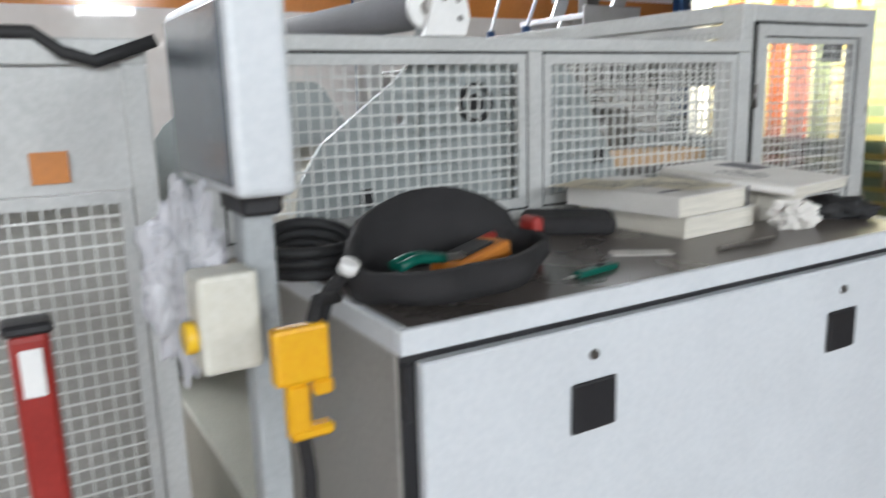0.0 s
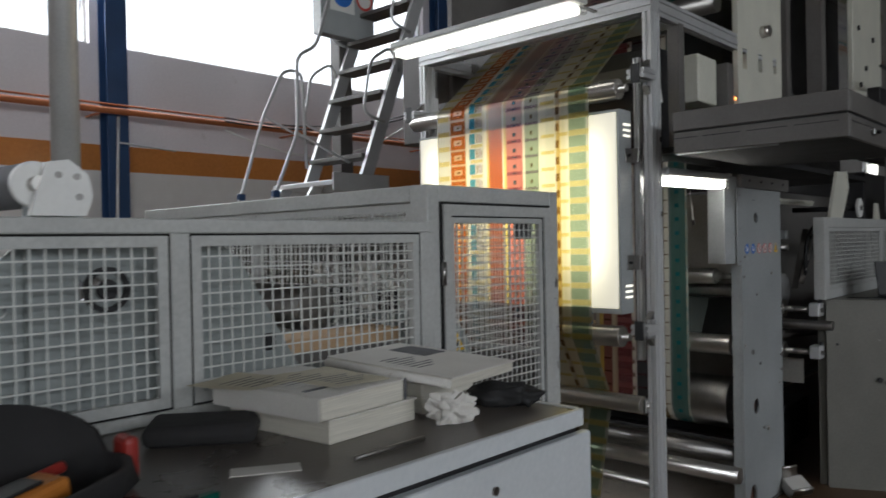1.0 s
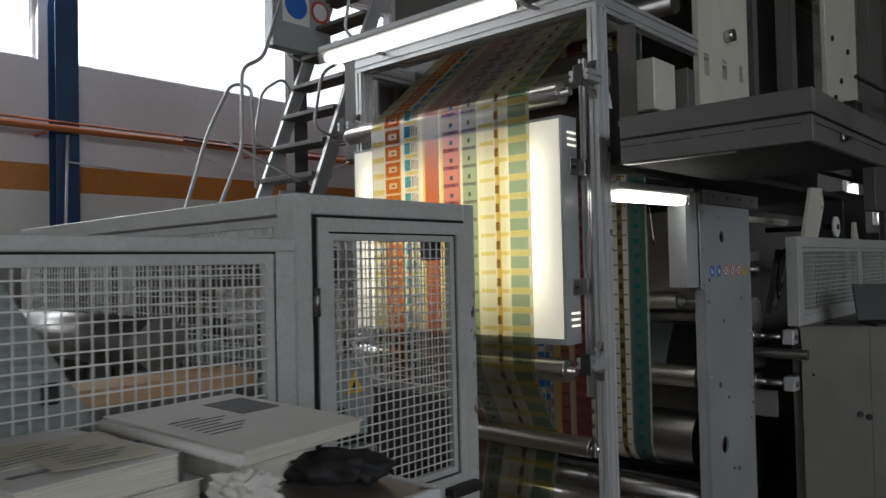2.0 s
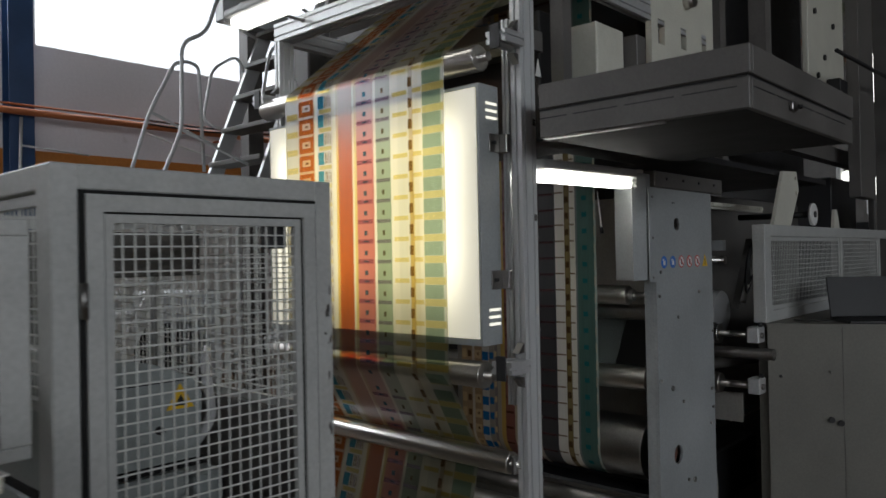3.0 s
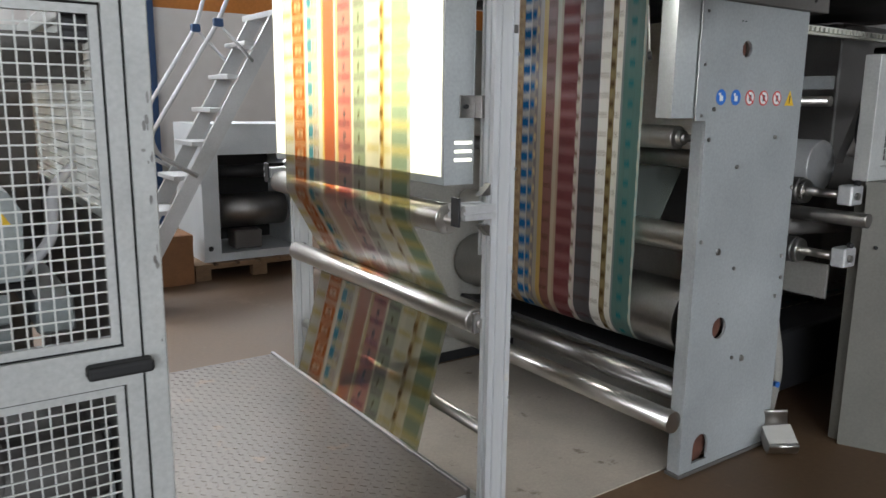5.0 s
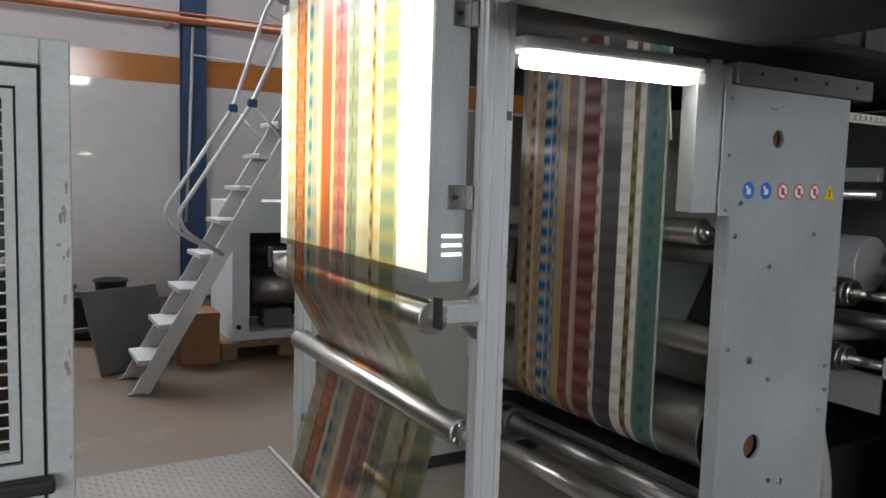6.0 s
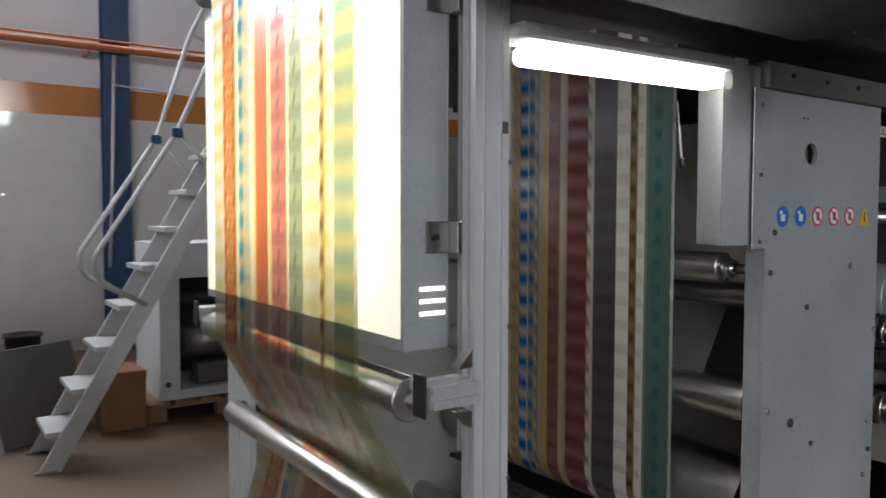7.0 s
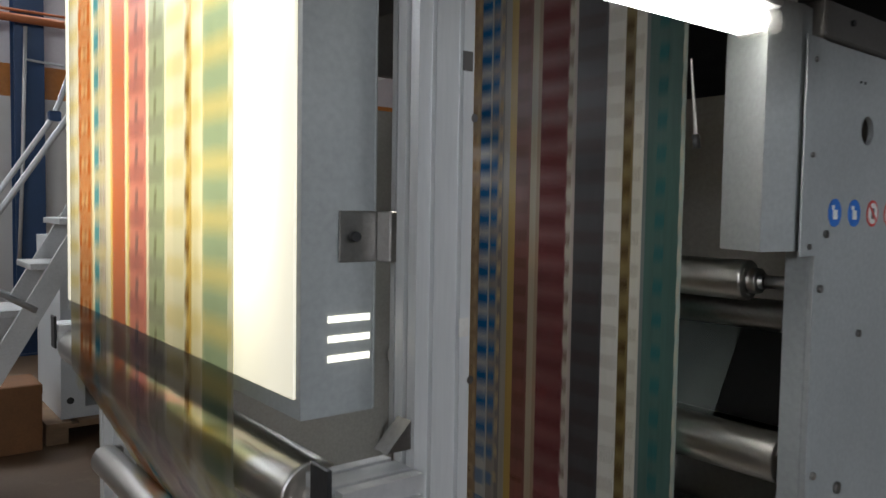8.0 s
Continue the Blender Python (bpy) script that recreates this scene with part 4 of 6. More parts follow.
tag = thing("padlock_holder", (0.57, 1.0, 1.1), "bright yellow plastic clamp hanging on a black strap", "clamp")
part("upper_jaw", solid(0.532, 0.603, 0.970, 0.995, 1.215, 1.288, 0.006, seg=2), M_YELLOW, tag)
part("bridge", solid(0.545, 0.575, 0.972, 0.993, 1.150, 1.216, 0.005), M_YELLOW, tag)
part("hook", solid(0.580, 0.606, 0.972, 0.993, 1.195, 1.216, 0.004), M_YELLOW, tag)
part("lower_jaw", solid(0.546, 0.604, 0.970, 0.995, 1.142, 1.1585, 0.005), M_YELLOW, tag)
part("strap", pipe([(0.585, 0.984, 1.286), (0.60, 1.0, 1.31), (0.64, 1.03, 1.30)], 0.008, 8), M_FABRIC, tag)
part("tail", pipe([(0.565, 0.984, 1.145), (0.57, 0.984, 1.09), (0.568, 0.984, 1.04)], 0.009, 8), M_FABRIC, tag)

lg = thing("machine_guard", (0.1, 1.6, 0), "grey-white guard panel with wire mesh beside a control panel", "guard")
part("rail", solid(-1.2, 0.535, 1.60, 1.645, 1.62, 1.665, 0.003), M_GUARD, lg)
part("post", solid(0.49, 0.535, 1.60, 1.645, 0, 1.62, 0.003), M_GUARD, lg)
part("post", solid(-0.36, -0.315, 1.60, 1.645, 0, 1.62, 0.003), M_GUARD, lg)
part("rail", solid(-0.315, 0.49, 1.60, 1.645, 0.05, 0.10, 0.003), M_GUARD, lg)
part("upper_sheet", solid(-0.315, 0.49, 1.618, 1.624, 1.40, 1.62), M_GUARD, lg)
panel(lg, "y", 1.615, -0.312, 0.487, 0.10, 1.398)
part("orange_label", solid(0.33, 0.39, 1.606, 1.609, 1.42, 1.475), M_ORANGE, lg, "orange square label")
part("cable", pipe([(-0.6, 1.59, 1.672), (0.0, 1.595, 1.674), (0.36, 1.60, 1.673), (0.40, 1.585, 1.64), (0.45, 1.59, 1.625), (0.55, 1.58, 1.66)], 0.012, 8), M_RUBBER, lg)
lgm = thing("gear_cabinet", (0.0, 2.1, 0), "pale grey machine cabinet behind wire mesh", "machine")
part("housing", solid(-1.0, 0.55, 1.95, 3.0, 0, 1.45, 0.01), M_UNIT, lgm)
part("panel_edge", solid(0.1, 0.12, 1.94, 1.95, 0.1, 1.4), M_DARK, lgm)
wrap = thing("plastic_wrap", (0.46, 1.3, 1.0), "crumpled clear plastic wrap hanging on the stand", "plastic wrap")
wb = bmesh.new()
bmesh.ops.create_icosphere(wb, subdivisions=5, radius=1.0)
for v in wb.verts:
    d = noise.noise(v.co * 2.0) * 0.45 + noise.noise(v.co * 5.0) * 0.25 + abs(noise.noise(v.co * 11.0)) * 0.18
    v.co = Vector((0.495 + v.co.x * 0.05 * (1 + d), 1.23 + v.co.y * 0.05 * (1 + d), 1.31 + v.co.z * 0.12 * (1 + d)))
part("sheet", wb, M_WRAP, wrap)
sock = thing("socket_box", (0.53, 1.13, 1.2), "white plastic socket box on the stand", "socket")
part("case", solid(0.478, 0.559, 1.10, 1.17, 1.20, 1.335, 0.008, seg=2), M_CREAM, sock)
part("socket", rod((0.478, 1.13, 1.25), (0.462, 1.13, 1.25), 0.022, 16, bevel=0.003), M_SYEL, sock)
ext = thing("warning_post", (0.28, 1.32, 0), "red and white plastic safety post with a dark cap", "post")
part("tube", solid(0.262, 0.315, 1.29, 1.335, 0.0, 1.245, 0.010, seg=2), M_RED, ext)
part("white_band", solid(0.273, 0.303, 1.286, 1.290, 1.155, 1.225, 0.002), M_SWHITE, ext)
part("cap", solid(0.256, 0.321, 1.284, 1.341, 1.245, 1.262, 0.005), M_BLACK, ext)

# ---- inspection frame with the light table ----
def roller(parent, name, x, z, y0, y1, r, m, hub=0.018, label=""):
    """A roller on its axle, turning about y; its own origin lies on the axle."""
    ax = new(name, bpy.data.meshes.new(name))
    bm = rod((0, y0, 0), (0, y1, 0), r, 36, bevel=0.004)
    ox = origin(parent)
    bmesh.ops.translate(bm, verts=bm.verts, vec=(0, -(y0 + y1) / 2, 0))
    bm = rod((0, -(y1 - y0) / 2 - 0.04, 0), (0, (y1 - y0) / 2 + 0.04, 0), hub, 12, bm=bm)
    for s in (-1, 1):
        for k in range(3):
            a = 2 * math.pi * k / 3
            bm = solid(math.cos(a) * r * 0.62 - 0.006, math.cos(a) * r * 0.62 + 0.006, s * (y1 - y0) / 2 - 0.003, s * (y1 - y0) / 2 + 0.003, math.sin(a) * r * 0.62 - 0.006, math.sin(a) * r * 0.62 + 0.006, bm=bm)
    bm.to_mesh(ax.data)
    bm.free()
    ax.data.materials.append(m)
    ax.parent = parent
    ax.location = Vector((x, (y0 + y1) / 2, z)) - ox
    if label:
        ax["label"] = label
    return ax


rig = thing("inspection_frame", (3.95, 2.55, 0), "aluminium profile frame carrying rollers, brackets and lamps", "frame")
PX0, PX1 = 3.908, 3.998
for y in (1.823, 3.322):
    part("post", profile(((PX0 + PX1) / 2, y, 0.0), ((PX0 + PX1) / 2, y, 2.70), 0.09, 0.045), M_ALU, rig)
part("top_rail", profile((3.953, 1.80, 2.7455), (3.953, 3.345, 2.7455), 0.09, 0.09), M_ALUH, rig)
part("side_rail", profile((3.999, 1.823, 2.735), (5.60, 1.823, 2.745), 0.045, 0.09), M_ALUH, rig)
part("rear_rail", profile((3.999, 3.322, 2.735), (5.60, 3.322, 2.745), 0.045, 0.09), M_ALUH, rig)
part("light_rail", profile((3.965, 1.905, 1.02), (3.965, 1.905, 2.50), 0.03, 0.03, slots=(1, 1)), M_ALU, rig)
part("light_rail", profile((3.965, 3.30, 1.02), (3.965, 3.27, 2.50), 0.03, 0.03, slots=(1, 1)), M_ALU, rig)
part("foot_rail", profile((3.953, 1.847, 0.13), (3.953, 3.298, 0.13), 0.045, 0.045), M_ALUH, rig)
part("cross_tube", rod((3.95, 1.85, 0.42), (3.95, 3.29, 0.44), 0.022, 14), M_STEEL, rig)
for y0, y1 in ((1.800, 1.845), (3.30, 3.345)):
    for z in (1.185, 2.385):
        arm = part("arm", profile((3.79, (y0 + y1) / 2, z), (PX0 - 0.001, (y0 + y1) / 2, z), 0.045, 0.09, turn=90), M_ALUH, rig)
        part("end_cap", solid(3.783, 3.7895, y0, y1, z - 0.045, z + 0.045, 0.002), M_BLACK, arm)
        part("corner_bracket", slab([(3.87, z + 0.046), (3.907, z + 0.046), (3.907, z + 0.083)], [], "y", y0 + 0.006, 0.03), M_STEELD, arm)
        part("corner_bracket", slab([(3.87, z - 0.046), (3.907, z - 0.046), (3.907, z - 0.083)], [], "y", y0 + 0.006, 0.03), M_STEELD, arm)
    hold = part("roller_holder", solid(3.885, 3.955, y0 + 0.046 if y0 < 2 else y0 - 0.03, y0 + 0.062 if y0 < 2 else y0 - 0.001, 0.775, 0.845, 0.004), M_STEELD, rig)
    part("bolt", rod((3.92, y0 + 0.05, 0.81), (3.92, y0 + 0.036, 0.81), 0.01, 8), M_BLACK, hold)
for z in (1.31, 1.66, 2.02, 0.55, 0.98):
    part("slot_bolt", rod((4.0, 1.800, z), (4.0, 1.812, z), 0.006, 8), M_STEELD, rig)
    part("tape_scrap", solid(3.978, 3.994, 1.7985, 1.8, z + 0.06, z + 0.085), M_DARK if z > 1.5 else M_PAPER, rig)
R_TOP = roller(rig, "roller", 3.833, 2.335, 1.93, 3.31, 0.050, M_STEEL, label="bright steel guide roller above the light table")
R_BOT = roller(rig, "roller", 3.838, 1.145, 1.935, 3.29, 0.050, M_STEEL, label="bright steel guide roller below the light table")
R_MID = roller(rig, "roller", 3.912, 0.81, 1.875, 3.29, 0.042, M_STEEL, label="bright steel guide roller near the floor")

table = thing("light_table", (3.86, 2.59, 1.25), "lit upright inspection light box in a grey steel case", "light box")
LY0, LY1, LZ0, LZ1 = 1.925, 3.262, 1.255, 2.238
case_l = part("case", slab(rect(LY0, LY1, LZ0, LZ1), [rect(LY0 + 0.014, LY1 - 0.014, LZ0 + 0.026, LZ1 - 0.014)], "x", 3.812, 0.112), M_PLATE, table)
part("back_plate", solid(3.9245, 3.930, LY0, LY1, LZ0, LZ1, 0.002), M_PLATE, table)
part("diffuser", solid(3.808, 3.818, LY0 + 0.0145, LY1 - 0.0145, LZ0 + 0.0265, LZ1 - 0.0145), G_PANEL, table, "glowing warm white diffuser")
for zz in (LZ0 + 0.074, LZ1 - 0.128):
    for k in range(3):
        bm = solid(3.852, 3.918, LY0 - 0.0025, LY0 - 0.0005, zz + 0.027 * k, zz + 0.027 * k + 0.009)
        part("vent_slot", bm, G_SLOT, case_l, "lit vent slot")
for z in (1.50, 2.02):
    hb = part("hinge_bracket", solid(3.866, 3.946, LY0 - 0.0065, LY0 - 0.0027, z - 0.035, z + 0.035, 0.001), M_STEELD, table)
    part("hinge_block", solid(3.925, 3.949, LY0 - 0.04, LY0 - 0.0066, z - 0.035, z + 0.035, 0.002), M_STEELD, hb)
    part("knob", rod((3.885, LY0 - 0.0065, z), (3.885, LY0 - 0.02, z), 0.007, 8), M_BLACK, hb)


def tube_lamp(name, a, b, w, label, lit):
    """A sealed strip lamp from a to b: housing above, clear cover, tube and end caps; it shines downwards."""
    a, b = Vector(a), Vector(b)
    t = thing(name, (a + b) / 2, label, "lamp", "strip lamps")
    d = (b - a).normalized()
    side = d.cross(Vector((0, 0, 1))).normalized()

    def box(u0, u1, s, z0, z1, bev):
        one = solid(u0, u1, -s, s, z0, z1, bev, seg=2)
        m = Matrix((Vector((*d, 0)), Vector((*side, 0)), Vector((0, 0, 1, 0)), Vector((0, 0, 0, 1)))).transposed()
        bmesh.ops.transform(one, matrix=Matrix.Translation(a) @ m, verts=one.verts)
        return one

    ln = (b - a).length
    part("housing", box(0, ln, w, 0.012, 0.052, 0.012), M_LAMPH, t)
    part("tube", box(0.035, ln - 0.035, w * 0.82, -0.032, 0.010, 0.014), lit, t, "glowing white tube")
    for u in (0.0, ln - 0.034):
        part("end_cap", box(u, u + 0.034, w * 0.95, -0.034, 0.0115, 0.01), M_COVER, t)
    return t


tube_lamp("strip_lamp", (3.60, 1.985, 2.70), (3.60, 3.22, 2.70), 0.06, "long strip lamp glowing white above the light table", G_TUBE)
tube_lamp("strip_lamp", (4.008, 1.815, 1.905), (4.742, 1.815, 1.915), 0.045, "strip lamp glowing white under the dark platform", G_TUBE_LOW)
# white plate stands in for a tiny bright opening by the lamp
clip = thing("lamp_clip", (4.80, 1.815, 1.95), "small bright opening beside the strip lamp, made as a white plate", "clip")
part("opening_plate", slab([(4.785, 1.957), (4.845, 1.957), (4.845, 1.975), (4.80, 1.975)], [], "y", 1.80, 0.012), M_SWHITE, clip)
hang = thing("lamp_bracket", (3.75, 2.0, 2.74), "thin steel arms holding the long strip lamp", "bracket")
for y in (2.1, 3.1):
    part("arm", solid(3.56, 3.907, y - 0.012, y + 0.012, 2.7535, 2.762), M_STEELD, hang)

# ---- tread platform the film passes under ----
deck = thing("tread_platform", (3.35, 2.5, 0), "low steel step with diamond tread plate", "platform")
DX0, DX1, DY0, DY1, DZ = 2.93, 3.785, 1.735, 3.335, 0.300
part("deck_plate", solid(DX0, DX1, DY0, DY1, DZ - 0.006, DZ, 0.001), M_TREAD, deck)
part("edge_angle", solid(DX1 - 0.004, DX1 + 0.012, DY0, DY1, DZ - 0.04, DZ + 0.012, 0.002), M_STEELD, deck)
part("side_beam", solid(DX0, DX1 - 0.005, DY0, DY0 + 0.04, DZ - 0.085, DZ - 0.007, 0.002), M_ALUH, deck)
part("side_beam", solid(DX0, DX1 - 0.005, DY1 - 0.04, DY1, DZ - 0.085, DZ - 0.007, 0.002), M_ALUH, deck)
for x in (DX0 + 0.01, DX1 - 0.06):
    for y in (DY0 + 0.001, DY1 - 0.046):
        part("leg", solid(x, x + 0.045, y, y + 0.045, 0.0, DZ - 0.086, 0.002), M_ALUH, deck)
stud = bmesh.new()
nx, ny = 30, 56
for i in range(nx):
    for j in range(ny):
        x, y = DX0 + 0.02 + (DX1 - DX0 - 0.05) * i / (nx - 1), DY0 + 0.02 + (DY1 - DY0 - 0.04) * j / (ny - 1)
        a = radians(45 if (i + j) % 2 else -45)
        ca, sa = math.cos(a), math.sin(a)
        q = [(0.012, 0), (0, 0.0035), (-0.012, 0), (0, -0.0035)]
        lo = [stud.verts.new((x + u * ca - v * sa, y + u * sa + v * ca, DZ + 0.0001)) for u, v in q]
        hi = [stud.verts.new((x + 0.55 * (u * ca - v * sa), y + 0.55 * (u * sa + v * ca), DZ + 0.0016)) for u, v in q]
        stud.faces.new(hi)
        for k in range(4):
            stud.faces.new((lo[k], lo[(k + 1) % 4], hi[(k + 1) % 4], hi[k]))
tagged(part("tread_studs", stud, M_TREAD, deck), kind="stuff")

# ---- the printing unit ----
unit = thing("printing_unit", (5.2, 2.6, 0), "printing unit with grey steel side plates and steel rollers", "machine")
SX0, SX1, SY = 4.905, 5.54, 1.775
NOTCH = [(4.985, 0.045), (5.085, 0.045)] + [(5.035 + 0.05 * math.cos(radians(18 * k)), 0.115 + 0.05 * math.sin(radians(18 * k))) for k in range(11)]
near_plate = part("side_plate", slab(rect(SX0, SX1, 0.015, 1.895), [ring(5.13, 1.728, 0.032, 24), ring(5.098, 0.615, 0.046, 24), NOTCH], "y", SY, 0.012), M_PLATE, unit, "scuffed grey painted side plate with bores and bolts")
part("far_side_plate", solid(4.22, SX1, 3.47, 3.525, 0.06, 1.915, 0.004), M_UNIT, unit)
part("far_foot", solid(4.24, SX1, 3.475, 3.52, 0.0, 0.0595), M_BLACK, unit)
part("base_foot", solid(SX0 - 0.01, SX1 + 0.01, SY - 0.008, SY + 0.065, 0.0, 0.0148, 0.002), M_DARK, unit)
part("edge_return", solid(SX0, SX0 + 0.012, SY + 0.0122, SY + 0.062, 0.015, 1.895, 0.002), M_PLATE, unit)
part("edge_return", solid(SX1 - 0.012, SX1, SY + 0.0122, SY + 0.062, 0.015, 1.895, 0.002), M_PLATE, unit)
for x, z, r in ((5.13, 1.728, 0.037), (5.098, 0.615, 0.051), (5.035, 0.10, 0.072)):
    part("bore_liner", rod((x, SY + 0.030, z), (x, SY + 0.05, z), r, 24), M_HOLE, near_plate, "rust-brown bore")
for k, (x, z) in enumerate(((4.928, 1.386), (5.366, 1.389), (5.121, 1.276), (5.525, 1.174), (5.046, 0.940), (5.50, 0.876), (5.16, 0.86), (4.93, 0.99), (5.51, 0.78), (5.27, 0.455), (4.945, 1.50), (5.48, 0.70), (5.20, 0.47))):
    r = 0.014 if k in (4, 9) else 0.0085
    part("bolt", rod((x, SY, z), (x, SY - 0.008, z), r, 10, bevel=0.002), M_STEEL if k % 2 else M_STEELD, near_plate)
for k in range(2):
    part("pin", rod((5.085 + 0.02 * k, SY, 1.83), (5.085 + 0.02 * k, SY - 0.002, 1.83), 0.003, 8), M_BLACK, near_plate)
for k in range(6):
    x = 4.987 + 0.0925 * k
    z = 1.545
    if k < 5:
        s = part("safety_sign", rod((x, SY, z), (x, SY - 0.0012, z), 0.030, 28), M_SBLUE if k < 2 else M_SRED, near_plate, "round blue safety sign" if k < 2 else "round red prohibition sign")
        if k < 2:
            part("pictogram", solid(x - 0.010, x + 0.010, SY - 0.0022, SY - 0.0013, z - 0.014, z + 0.006, 0.0), M_SWHITE, s)
            part("pictogram", solid(x - 0.016, x - 0.004, SY - 0.0022, SY - 0.0013, z + 0.0065, z + 0.016, 0.0), M_SWHITE, s)
        else:
            part("field", rod((x, SY - 0.0013, z), (x, SY - 0.0018, z), 0.024, 24), M_SWHITE, s)
            b = solid(-0.024, 0.024, SY - 0.0028, SY - 0.0022, -0.003, 0.003)
            bmesh.ops.transform(b, matrix=pose(x, 0, z, 0, 45, 0), verts=b.verts)
            part("bar", b, M_SRED, s)
            part("pictogram", solid(x - 0.008, x + 0.008, SY - 0.0021, SY - 0.0019, z - 0.012, z + 0.012), M_PRINT, s)
    else:
        s = part("warning_sign", slab([(x - 0.033, z - 0.028), (x + 0.033, z - 0.028), (x, z + 0.032)], [], "y", SY - 0.0012, 0.0012), M_SYEL, near_plate, "yellow warning triangle")
        part("mark", solid(x - 0.003, x + 0.003, SY - 0.002, SY - 0.0013, z - 0.018, z + 0.012), M_BLACK, s)
part("cap_beam", solid(4.885, 5.66, SY - 0.014, SY + 0.10, 1.897, 1.972, 0.004), M_DARK, unit)
for x in (5.0, 5.18, 5.36, 5.55):
    part("bolt", rod((x, SY - 0.014, 1.94), (x, SY - 0.020, 1.94), 0.007, 8), M_BLACK, unit)
trunk = part("cable_trunk", slab([(4.735, 1.80), (4.80, 1.925), (4.90, 1.925), (4.90, 1.79), (4.834, 1.784)], [], "z", 1.466, 0.49), M_PLATE, unit, "grey-white sheet cable trunk")
part("flange", solid(4.834, 4.912, SY - 0.005, SY - 0.001, 1.455, 1.895, 0.001), M_PLATE, trunk)
for z in (1.475, 1.66, 1.85):
    part("screw", rod((4.868, SY - 0.005, z), (4.868, SY - 0.009, z), 0.006, 8), M_STEELD, trunk)
R_A = roller(unit, "guide_roller", 5.000, 1.385, 1.968, 3.43, 0.048, M_STEEL)
R_B = roller(unit, "guide_roller", 5.085, 1.297, 1.88, 3.43, 0.038, M_STEELD)
R_C = roller(unit, "guide_roller", 5.03, 0.975, 1.885, 3.43, 0.058, M_STEEL)
R_D = roller(unit, "cylinder", 5.102, 0.618, 1.90, 3.43, 0.153, M_STEELD, hub=0.05)
part("tie_tube", rod((4.86, SY + 0.01, 0.255), (4.86, 3.5, 0.255), 0.046, 24), M_STEEL, unit)
part("tie_tube", rod((4.965, SY + 0.06, 0.345), (4.965, 3.2, 0.345), 0.046, 24), M_STEELD, unit)
part("tube_flange", rod((4.965, 3.03, 0.345), (4.965, 3.06, 0.345), 0.075, 24, bevel=0.004), M_STEELD, unit)
part("ink_pan", slab([(5.0, 0.40), (5.35, 0.34), (5.42, 0.50), (5.40, 0.50), (5.34, 0.355), (5.01, 0.415)], [], "y", 1.86, 1.58), M_BLACK, unit)
part("blade_holder", slab([(5.24, 1.24), (5.42, 1.24), (5.42, 1.0), (5.20, 1.0)], [], "y", 1.84, 1.62), M_BLACK, unit)
# added pale sheet: paints the lamp-lit floor under the unit
part("lit_floor_sheet", solid(4.012, 5.435, 1.862, 3.44, 0.0, 0.006, 0.001), M_LITFLOOR, unit)
# panel in pale paint instead of black, to bounce light onto the floor
part("deep_panel", solid(5.44, 5.46, 1.84, 3.465, 0.0, 1.9), M_UNIT, unit)
part("shaft_end", rod((5.0, SY + 0.0125, 1.385), (5.0, 1.925, 1.385), 0.015, 16), M_STEEL, unit)
part("shaft_collar", rod((5.0, 1.94, 1.385), (5.0, 1.962, 1.385), 0.030, 20, bevel=0.003), M_STEEL, unit)
part("shaft_end", rod((5.03, SY + 0.0125, 0.975), (5.03, 1.88, 0.975), 0.026, 16), M_STEEL, unit)
part("return_film_guide", solid(5.24, 5.30, 1.90, 3.43, 0.94, 0.97, 0.003), M_STEELD, unit)
part("sensor_lever", rod((4.90, 2.058, 1.722), (4.90, 2.076, 1.90), 0.004, 8, r2=0.002), M_SWHITE, unit, "thin white lever")
part("lever_knob", rod((4.90, 2.053, 1.69), (4.90, 2.058, 1.722), 0.009, 10), M_BLACK, unit)
trough = thing("metal_trough", (5.46, 1.66, 0), "bent half-round steel trough leaning by the side plate", "trough")
tb, n_t = bmesh.new(), 20
axis_t = Vector((0.62, -0.62, 0.10)).normalized()
side_t = axis_t.cross(Vector((0, 0, 1))).normalized()
up_t = side_t.cross(axis_t)
rings_t = []
for d, r in ((-0.07, 0.105), (0.05, 0.105), (0.05, 0.096), (-0.07, 0.096), (-0.07, 0.105)):
    c = Vector((5.47, 1.675, 0.118)) + axis_t * d
    rings_t.append([tb.verts.new(c + (side_t * math.cos(radians(150 + 190 * k / n_t)) + up_t * math.sin(radians(150 + 190 * k / n_t))) * r) for k in range(n_t + 1)])
for u, v in zip(rings_t, rings_t[1:]):
    for k in range(n_t):
        tb.faces.new((u[k], u[k + 1], v[k + 1], v[k])).smooth = True
bmesh.ops.remove_doubles(tb, verts=tb.verts, dist=1e-5)
bmesh.ops.holes_fill(tb, edges=tb.edges)
bmesh.ops.recalc_face_normals(tb, faces=tb.faces)
part("half_shell", tb, M_STEEL, trough)
b = solid(-0.07, 0.05, -0.06, 0.06, 0.0, 0.012, 0.002)
bmesh.ops.transform(b, matrix=pose(5.475, 1.67, 0.085, 18, -10, -45), verts=b.verts)
part("paper_pad", b, M_PAPER, trough, "white paper pad")

# ---- platform above the printing unit ----
plat = thing("service_platform", (4.4, 1.5, 1.995), "dark grey steel service platform over the printing unit", "platform")
QX0, QX1, QY0 = 3.795, 4.86, 0.925
part("lower_fascia", solid(QX0, QX0 + 0.02, QY0, 1.64, 1.995, 2.085, 0.003), M_DARK, plat)
part("upper_fascia", solid(QX0 - 0.004, QX0 + 0.02, QY0 - 0.004, 1.64, 2.093, 2.178, 0.003), M_DARK, plat)
part("lower_fascia", solid(QX0 + 0.0205, QX1, QY0, QY0 + 0.02, 1.995, 2.085, 0.003), M_DARK, plat)
